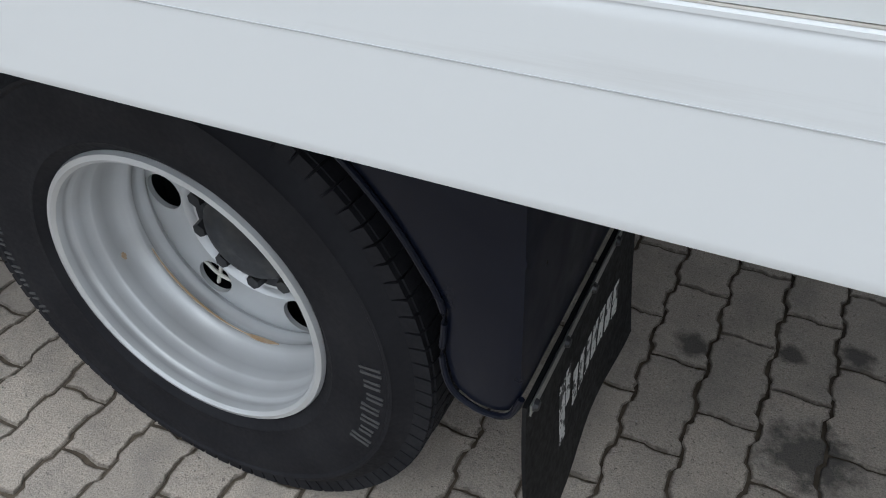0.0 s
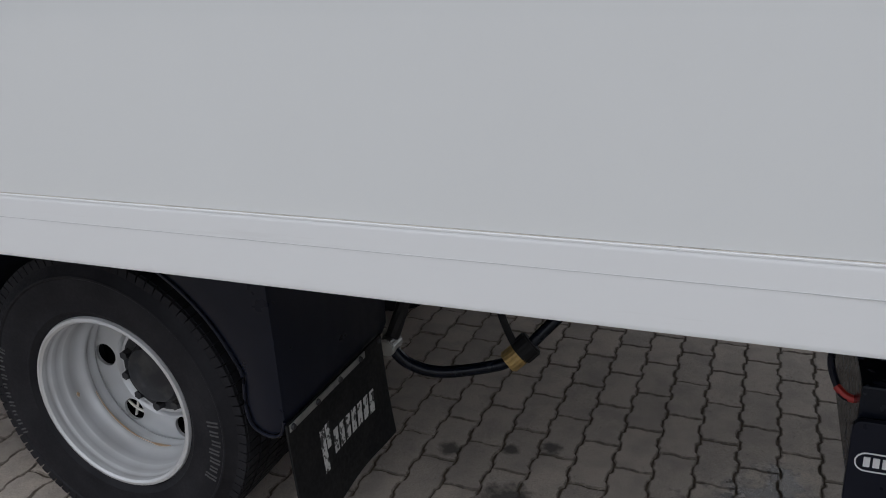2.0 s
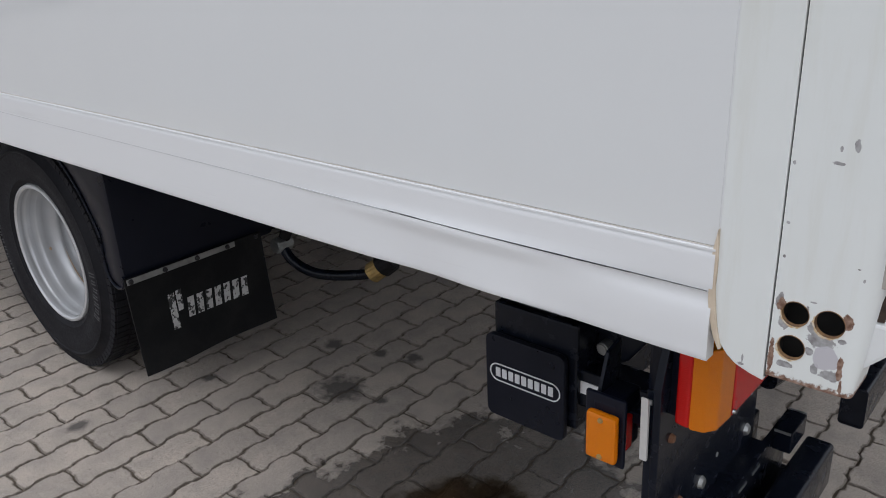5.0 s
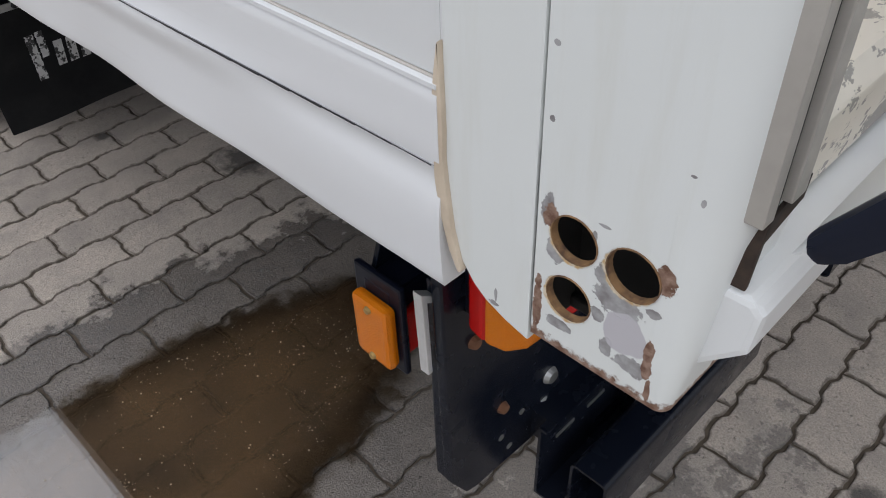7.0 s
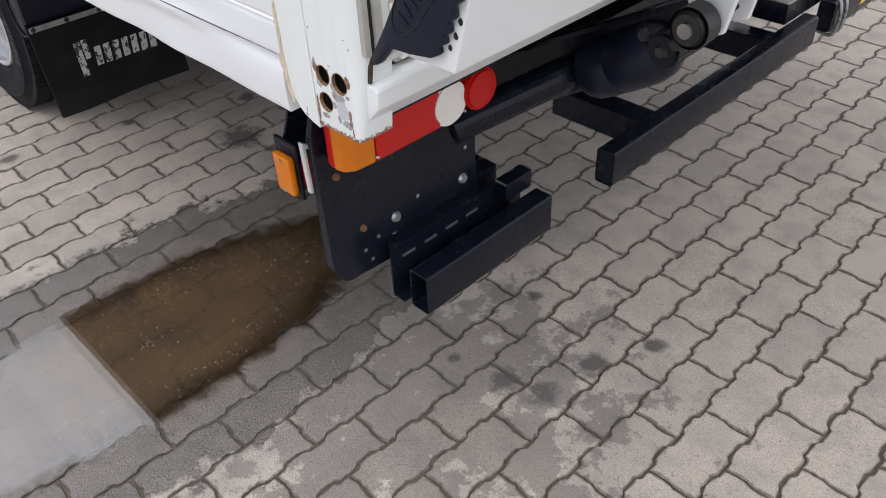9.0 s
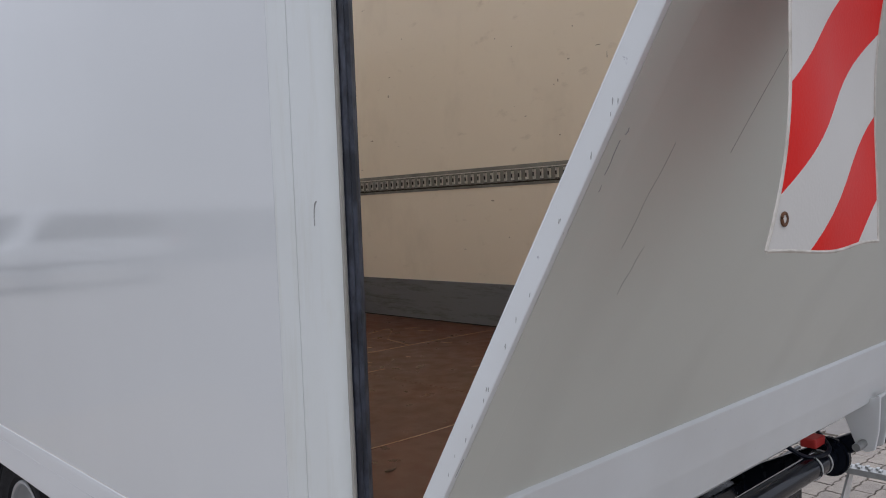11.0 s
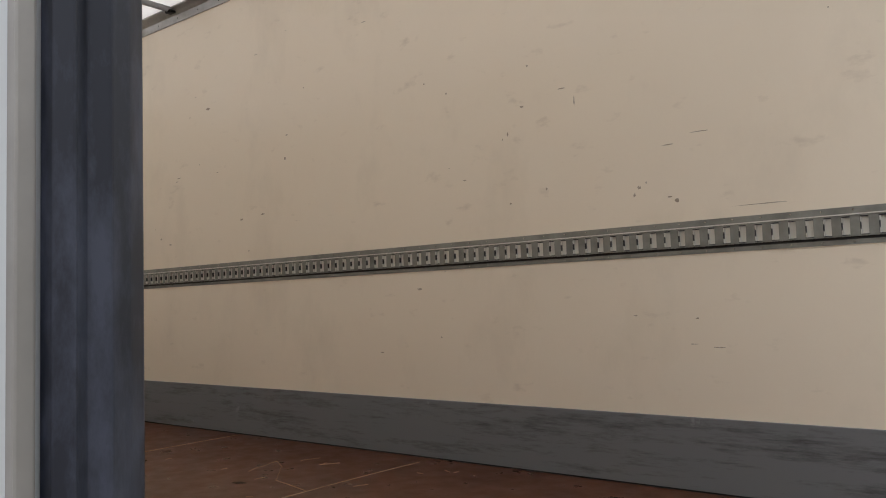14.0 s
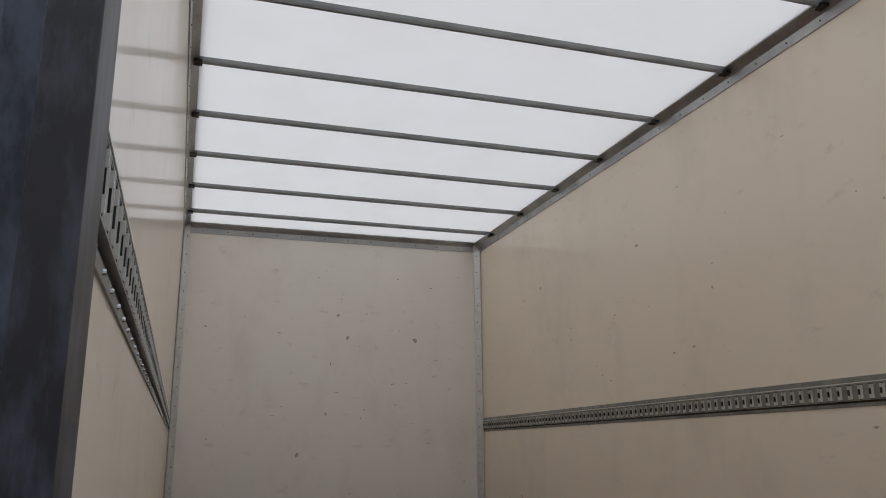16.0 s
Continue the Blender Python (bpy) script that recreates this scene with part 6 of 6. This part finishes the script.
def paver_material(name, island):
    m = shader(name, (0.30, 0.27, 0.24), 0.8)
    geo = m.node_tree.nodes.new("ShaderNodeNewGeometry")
    at = geo.outputs["Position"]
    if island:
        rnd = geo.outputs["Random Per Island"]
    else:
        rnd = m.node_tree.nodes.new("ShaderNodeObjectInfo").outputs["Random"]
    tone = mixed(m, rnd, (0.60, 0.52, 0.435), (0.47, 0.41, 0.35))
    grain = noise_of(m, 260.0, 3.0, 0.7, (1, 1, 1), at)
    blotch = noise_of(m, 9.0, 5.0, 0.6, (1, 1, 1), at)
    tone = mixed(m, ramp(m, grain, 0.38, 0.66, 0.0, 0.55), tone, (0.17, 0.155, 0.14))
    pit = ramp(m, noise_of(m, 95.0, 4.0, 0.75, (1, 1, 1), at), 0.60, 0.68, 0.0, 0.7)
    tone = mixed(m, pit, tone, (0.13, 0.118, 0.105))
    tone = mixed(m, ramp(m, blotch, 0.42, 0.75, 0.0, 0.55), tone, (0.22, 0.20, 0.185))
    light = ramp(m, noise_of(m, 150.0, 2.0, 0.6, (1, 1, 1), at), 0.66, 0.72, 0.0, 0.8)
    tone = mixed(m, light, tone, (0.50, 0.47, 0.43))
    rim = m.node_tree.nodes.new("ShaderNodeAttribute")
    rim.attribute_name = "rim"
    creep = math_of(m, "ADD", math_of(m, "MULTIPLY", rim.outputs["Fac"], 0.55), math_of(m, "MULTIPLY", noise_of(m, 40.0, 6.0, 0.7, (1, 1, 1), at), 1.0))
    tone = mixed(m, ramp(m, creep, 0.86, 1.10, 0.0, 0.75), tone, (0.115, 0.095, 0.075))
    # wet ground round the puddle
    mp = m.node_tree.nodes.new("ShaderNodeMapping")
    mp.inputs["Location"].default_value = (-0.22 / 0.42, 0.02 / 0.86, 0)
    mp.inputs["Scale"].default_value = (1 / 0.42, 1 / 0.86, 0)
    wire(m, at, mp.inputs["Vector"])
    ln = m.node_tree.nodes.new("ShaderNodeVectorMath")
    ln.operation = "LENGTH"
    wire(m, mp.outputs[0], ln.inputs[0])
    field = math_of(m, "ADD", ln.outputs["Value"], math_of(m, "MULTIPLY", math_of(m, "SUBTRACT", noise_of(m, 7.0, 6.0, 0.65, (1, 1, 1), at), 0.5), 1.3))
    wet = ramp(m, field, 1.24, 1.14)
    damp = ramp(m, math_of(m, "ADD", math_of(m, "MULTIPLY", ln.outputs["Value"], 0.42), noise_of(m, 5.0, 6.0, 0.7, (1, 1, 1), at)), 0.93, 0.88)
    wet = math_of(m, "MAXIMUM", wet, math_of(m, "MULTIPLY", damp, 0.75))
    far = m.node_tree.nodes.new("ShaderNodeVectorMath")
    far.operation = "DISTANCE"
    far.inputs[1].default_value = (0.93, 0.25, 0)
    wire(m, at, far.inputs[0])
    drip = ramp(m, math_of(m, "ADD", math_of(m, "MULTIPLY", far.outputs["Value"], 0.45), noise_of(m, 8.0, 6.0, 0.7, (1, 1, 1), at)), 0.715, 0.675)
    wet = math_of(m, "MAXIMUM", wet, math_of(m, "MULTIPLY", drip, 0.65))
    tone = mixed(m, wet, tone, mixed(m, 1.0, tone, (0.33, 0.32, 0.315), "MULTIPLY"))
    oil = spots(m, at, OIL)
    tone = mixed(m, math_of(m, "MULTIPLY", oil, 0.8), tone, (0.045, 0.042, 0.040))
    colour(m, tone)
    roughness(m, math_of(m, "SUBTRACT", 0.85, math_of(m, "MULTIPLY", wet, 0.70)))
    shine = m.node_tree.nodes["Principled BSDF"]
    shine.inputs["Coat IOR"].default_value = 2.0
    shine.inputs["Coat Roughness"].default_value = 0.22
    wire(m, math_of(m, "MULTIPLY", wet, 0.4), shine.inputs["Coat Weight"])
    bump(m, math_of(m, "SUBTRACT", math_of(m, "ADD", grain, math_of(m, "MULTIPLY", blotch, 1.5)), pit), 0.9, 0.004)
    wire(m, shine.inputs["Normal"].links[0].from_socket, shine.inputs["Coat Normal"])
    return m


OIL = [(-0.775, 0.901, 0.045), (-0.585, 0.955, 0.035), (-0.459, 0.997, 0.04), (-0.359, 0.732, 0.03), (-0.955, 0.471, 0.03), (-1.038, 0.028, 0.04), (-0.52, 0.70, 0.10), (0.873, 0.758, 0.025), (0.87, 0.437, 0.02), (1.02, 0.47, 0.05), (1.12, 0.50, 0.05), (1.227, 0.825, 0.035), (1.15, 0.66, 0.05)]
M_PAVER = paver_material("concrete_paver", False)
M_PAVER_REST = paver_material("concrete_paver_joined", True)
M_JOINT = worn("dark_joint_dirt", (0.070, 0.055, 0.040), (0.135, 0.108, 0.078), 0.9, 40.0, 0.45, 0.7, 0.0, 200.0, 0.5)
M_GROUND = worn("far_paving", (0.31, 0.285, 0.26), (0.25, 0.23, 0.21), 0.85, 3.0, 0.35, 0.75, 0.0, 60.0, 0.3)


def outline_of_stone():
    """The zigzag outline of one stone about its middle, counted round, joints taken off."""
    a, g = 0.0046, 0.0034
    hx, hy = ROW / 2 - g, STONE / 2 - g
    wave = [(-0.5, 1), (-0.405, 1), (-0.345, -1), (-0.155, -1), (-0.095, 1), (0.095, 1), (0.155, -1), (0.345, -1), (0.405, 1), (0.5, 1)]
    right = [(hx + a * s, y * 2 * hy) for y, s in wave]
    left = [(-hx + a * s, y * 2 * hy) for y, s in reversed(wave)]
    head = [(0.28, -1), (0.08, -1), (-0.08, 1), (-0.28, 1)]
    top = [(x * 2 * hx + a, hy + a * 0.6 * s) for x, s in head]
    low = [(x * 2 * hx + a, -hy + a * 0.6 * s) for x, s in reversed(head)]
    return right + top + left + low


RING = outline_of_stone()
NR = len(RING)


def stone_data(seed):
    """Vertices and faces of a stone: top, worn margin, bevel ring, sides."""
    r2 = random.Random(seed)
    ring = [(x + r2.uniform(-0.0022, 0.0014), y + r2.uniform(-0.0024, 0.0016)) for x, y in RING]
    v = [(x * 0.80, y * 0.89, 0.0) for x, y in ring] + [(x * 0.972, y * 0.985, -0.0004) for x, y in ring] + [(x, y, -0.0030) for x, y in ring] + [(x, y, -0.016) for x, y in ring]
    f = [tuple(range(NR))]
    for r in (0, 1, 2):
        f += [(r * NR + i, (r + 1) * NR + i, (r + 1) * NR + (i + 1) % NR, r * NR + (i + 1) % NR) for i in range(NR)]
    return v, f


X_LO, X_HI, Y_LO, Y_HI = -5.6, 6.0, -3.2, 5.4
ground = tagged(part("ground", block(-400, 400, -400, 400, -0.3, -0.022), M_GROUND), "grey-brown paved yard reaching to the horizon", "ground", "", "structure")
paving = tagged(part("pavement", block(X_LO, X_HI, Y_LO, Y_HI, -0.0215, -0.0062), M_JOINT), "zigzag interlocking concrete pavers with dark dirty joints", "pavement", "", "structure")
rng = random.Random(21)
places = []
k = math.floor((X_LO + 0.316) / ROW)
while -0.316 + k * ROW < X_HI:
    x = -0.316 + k * ROW
    y = 0.842 + STONE / 2 + (k % 2) * STONE / 2 - STONE * 22
    while y < Y_HI:
        if y > Y_LO:
            places.append((x, y))
        y += STONE
    k += 1
near = [p for p in places if -1.35 < p[0] < 1.95 and -0.45 < p[1] < 2.05][:300]
chosen = set(near)
vv, ff = [], []
stones = [stone_data(s) for s in range(12)]


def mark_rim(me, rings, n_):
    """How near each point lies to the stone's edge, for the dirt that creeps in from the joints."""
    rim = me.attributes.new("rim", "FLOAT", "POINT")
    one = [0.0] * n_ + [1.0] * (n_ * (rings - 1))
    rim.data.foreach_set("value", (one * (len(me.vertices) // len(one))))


for x, y in places:
    if (x, y) in chosen:
        continue
    o = len(vv)
    dz = rng.uniform(-0.0022, 0.0012)
    tx, ty = rng.uniform(-0.012, 0.012), rng.uniform(-0.006, 0.006)
    sv, sf = stones[rng.randrange(12)]
    vv += [(x + a, y + b, c + dz + a * tx + b * ty) for a, b, c in sv]
    ff += [tuple(o + i for i in face) for face in sf]
me = bpy.data.meshes.new("paver_field")
me.from_pydata(vv, [], ff)
me.materials.append(M_PAVER_REST)
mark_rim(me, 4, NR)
field = new("paver_field", me)
field.parent = paving
tagged(field, "", "", "", "stuff")
shared = []
for s in range(8):
    me = bpy.data.meshes.new("paver")
    r2 = random.Random(s)
    ragged = []
    for (ax_, ay_), (bx_, by_) in zip(RING, RING[1:] + RING[:1]):
        ragged.append((ax_ + r2.uniform(-0.0016, 0.0014), ay_ + r2.uniform(-0.0016, 0.0014)))
        ragged.append(((ax_ + bx_) / 2 + r2.uniform(-0.0026, 0.0016), (ay_ + by_) / 2 + r2.uniform(-0.0015, 0.0015)))
    n2 = len(ragged)
    v2 = [(a * 0.80, b * 0.89, 0.0) for a, b in ragged] + [(a * 0.972, b * 0.985, -0.0004) for a, b in ragged] + [(a, b, -0.002 - 0.002 * r2.random()) for a, b in ragged] + [(a, b, -0.016) for a, b in ragged]
    f2 = [tuple(range(n2))]
    for r in (0, 1, 2):
        f2 += [(r * n2 + i, (r + 1) * n2 + i, (r + 1) * n2 + (i + 1) % n2, r * n2 + (i + 1) % n2) for i in range(n2)]
    me.from_pydata(v2, [], f2)
    me.materials.append(M_PAVER)
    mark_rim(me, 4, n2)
    shared.append(me)
for x, y in near:
    ob = new("paver", shared[rng.randrange(8)])
    ob.parent = paving
    ob.matrix_basis = pose(x, y, rng.uniform(-0.002, 0.001), rng.uniform(-0.4, 0.4), rng.uniform(-0.6, 0.6), rng.choice((0, 0, 180)) * 0)

# the puddle: a thin sheet of brown water
M_WATER = bpy.data.materials.new("brown_puddle_water")
M_WATER.use_nodes = True
nt = M_WATER.node_tree
gl = nt.nodes.new("ShaderNodeBsdfGlossy")
gl.inputs["Roughness"].default_value = 0.03
tp = nt.nodes.new("ShaderNodeBsdfTransparent")
tp.inputs["Color"].default_value = (0.90, 0.80, 0.64, 1)
fz = nt.nodes.new("ShaderNodeFresnel")
fz.inputs["IOR"].default_value = 3.0
mw = nt.nodes.new("ShaderNodeMixShader")
wire(M_WATER, fz.outputs[0], mw.inputs[0])
silt = nt.nodes.new("ShaderNodeBsdfDiffuse")
sn = ramp(M_WATER, noise_of(M_WATER, 6.0, 5.0), 0.35, 0.7)
wire(M_WATER, mixed(M_WATER, sn, (0.20, 0.125, 0.065), (0.105, 0.072, 0.045)), silt.inputs["Color"])
# the water thins out towards its ragged shore
shore = M_WATER.node_tree.nodes.new("ShaderNodeMapping")
shore.inputs["Location"].default_value = (-0.225 / 0.25, 0.08 / 0.66, 0)
shore.inputs["Scale"].default_value = (1 / 0.25, 1 / 0.66, 0)
wire(M_WATER, place(M_WATER), shore.inputs["Vector"])
span = nt.nodes.new("ShaderNodeVectorMath")
span.operation = "LENGTH"
wire(M_WATER, shore.outputs[0], span.inputs[0])
depth2 = math_of(M_WATER, "ADD", span.outputs["Value"], math_of(M_WATER, "MULTIPLY", math_of(M_WATER, "SUBTRACT", noise_of(M_WATER, 14.0, 7.0, 0.7), 0.5), 0.7))
body = nt.nodes.new("ShaderNodeMixShader")
wire(M_WATER, ramp(M_WATER, depth2, 1.12, 0.72, 0.0, 0.62), body.inputs[0])
wire(M_WATER, tp.outputs[0], body.inputs[1])
wire(M_WATER, silt.outputs[0], body.inputs[2])
wire(M_WATER, body.outputs[0], mw.inputs[1])
wire(M_WATER, gl.outputs[0], mw.inputs[2])
dry = nt.nodes.new("ShaderNodeBsdfTransparent")
film_ = nt.nodes.new("ShaderNodeMixShader")
wire(M_WATER, ramp(M_WATER, depth2, 1.16, 1.02), film_.inputs[0])
wire(M_WATER, dry.outputs[0], film_.inputs[1])
wire(M_WATER, mw.outputs[0], film_.inputs[2])
wire(M_WATER, film_.outputs[0], nt.nodes["Material Output"].inputs["Surface"])
pud = bmesh.new()
ring_o = []
r3 = random.Random(9)
for k in range(72):
    a = k * math.tau / 72
    wob = 0.07 * math.sin(3 * a + 0.6) + 0.04 * math.sin(7 * a + 2.0) + 0.03 * math.sin(13 * a) + r3.uniform(-0.03, 0.03)
    ring_o.append((0.225 + 0.325 * (1 + wob) * math.copysign(abs(math.cos(a)) ** 0.8, math.cos(a)), -0.08 + 0.86 * (1 + wob * 0.5) * math.sin(a)))
top = [pud.verts.new((x, y, 0.0022)) for x, y in ring_o]
low = [pud.verts.new((x, y, -0.004)) for x, y in ring_o]
pud.faces.new(top)
for i in range(72):
    pud.faces.new((low[i], low[(i + 1) % 72], top[(i + 1) % 72], top[i]))
tagged(part("puddle", pud, M_WATER), "shallow brown puddle on the pavers", "puddle", "", "structure")

# unseen walls added behind the camera and beyond the truck to block low light
M_BLOCKER = worn("grey_blocker_cladding", (0.24, 0.25, 0.26), (0.18, 0.19, 0.20), 0.6, 0.6, 0.4, 0.7, 0.0, 8.0, 0.1)
for name, box in (("blocker_north", (-40.0, -0.4, 3.4, 3.8, -0.05, 4.4)), ("blocker_south", (-40.0, 40.0, -24.4, -24.0, -0.05, 2.2)), ("blocker_west", (-30.4, -30.0, -23.9, 5.4, -0.05, 2.2))):
    tagged(part(name, block(*box, 0.05), M_BLOCKER), "plain grey wall, unseen, added to block low sky light", "wall", "", "structure")

# bits of leaf and grit that float in the puddle
rng = random.Random(77)
bits = bmesh.new()
for k in range(800):
    a, q_ = rng.random() * math.tau, rng.choice((rng.random(), rng.gauss(1.0, 0.10), rng.gauss(1.0, 0.10), rng.gauss(0.92, 0.14)))
    cx, cy = 0.225 + 0.21 * q_ * math.cos(a), -0.10 + 0.56 * q_ * math.sin(a)
    rr = rng.choice((0.0007, 0.0008, 0.0010, 0.0010, 0.0013, 0.0020))
    prism([(cx + rr * rng.uniform(0.5, 1.2) * math.cos(t_ * math.tau / 6), cy + rr * rng.uniform(0.5, 1.2) * math.sin(t_ * math.tau / 6)) for t_ in range(6)], "z", 0.0020, 0.0032, 0.0, bits)
tagged(part("floating_grit", bits, worn("pale_grit", (0.30, 0.26, 0.20), (0.16, 0.13, 0.09), 0.7, 60.0)), "pale leaf bits and grit floating on the puddle", "grit", "", "stuff")


# a white van parked across the yard, which the glossy flank mirrors
def parked_van(x0, y0):
    van = thing("parked_van", (x0, y0, 0.0), "white delivery van with dark side windows, parked across the yard", "van")
    side = [(-2.5, 0.42), (2.35, 0.42), (2.52, 0.60), (2.50, 1.02), (2.30, 1.16), (1.72, 1.34), (1.15, 2.18), (0.95, 2.34), (-2.20, 2.42), (-2.46, 2.30), (-2.55, 1.20)]
    b = prism([(y0 + u, v) for u, v in side], "x", x0 - 1.86, x0, 0.05)
    part("body", b, M_RAIL, van, "white van body", True)
    glass = shader("dark_van_glass", (0.012, 0.014, 0.016), 0.06, 0.0, 0.3)
    for ring_ in ([(1.52, 1.36), (0.58, 1.36), (0.58, 2.06), (1.06, 2.06)], [(0.48, 1.36), (-0.85, 1.36), (-0.85, 2.06), (0.48, 2.06)], [(-0.95, 1.36), (-2.30, 1.36), (-2.26, 2.06), (-0.95, 2.06)]):
        part("side_window", prism([(y0 + u, v) for u, v in ring_], "x", x0 - 0.004, x0 + 0.006, 0.002), glass, van)
    part("sill_trim", block(x0 - 0.02, x0 + 0.02, y0 - 2.45, y0 + 2.3, 0.62, 0.74, 0.008), M_BLACK, van)
    for u in (-1.55, 1.55):
        tyre_ = part("wheel", rod((x0 - 0.20, y0 + u, 0.34), (x0 + 0.02, y0 + u, 0.34), 0.34, 40, None, None, 0.03), M_TYRE, van)
        part("rim", rod((x0 + 0.005, y0 + u, 0.34), (x0 + 0.028, y0 + u, 0.34), 0.21, 32, 0.17, None, 0.004), M_RIM, tyre_)
    part("tail_lamp", block(x0 - 0.03, x0 + 0.015, y0 - 2.53, y0 - 2.43, 1.0, 1.5, 0.006), M_RED, van)
    part("headlamp", block(x0 - 0.12, x0 + 0.01, y0 + 2.28, y0 + 2.50, 0.82, 1.02, 0.01), M_WHITE_LENS, van)
    part("wing_mirror", block(x0, x0 + 0.16, y0 + 1.25, y0 + 1.36, 1.35, 1.65, 0.02), M_BLACK, van)


parked_van(-21.0, -7.6)
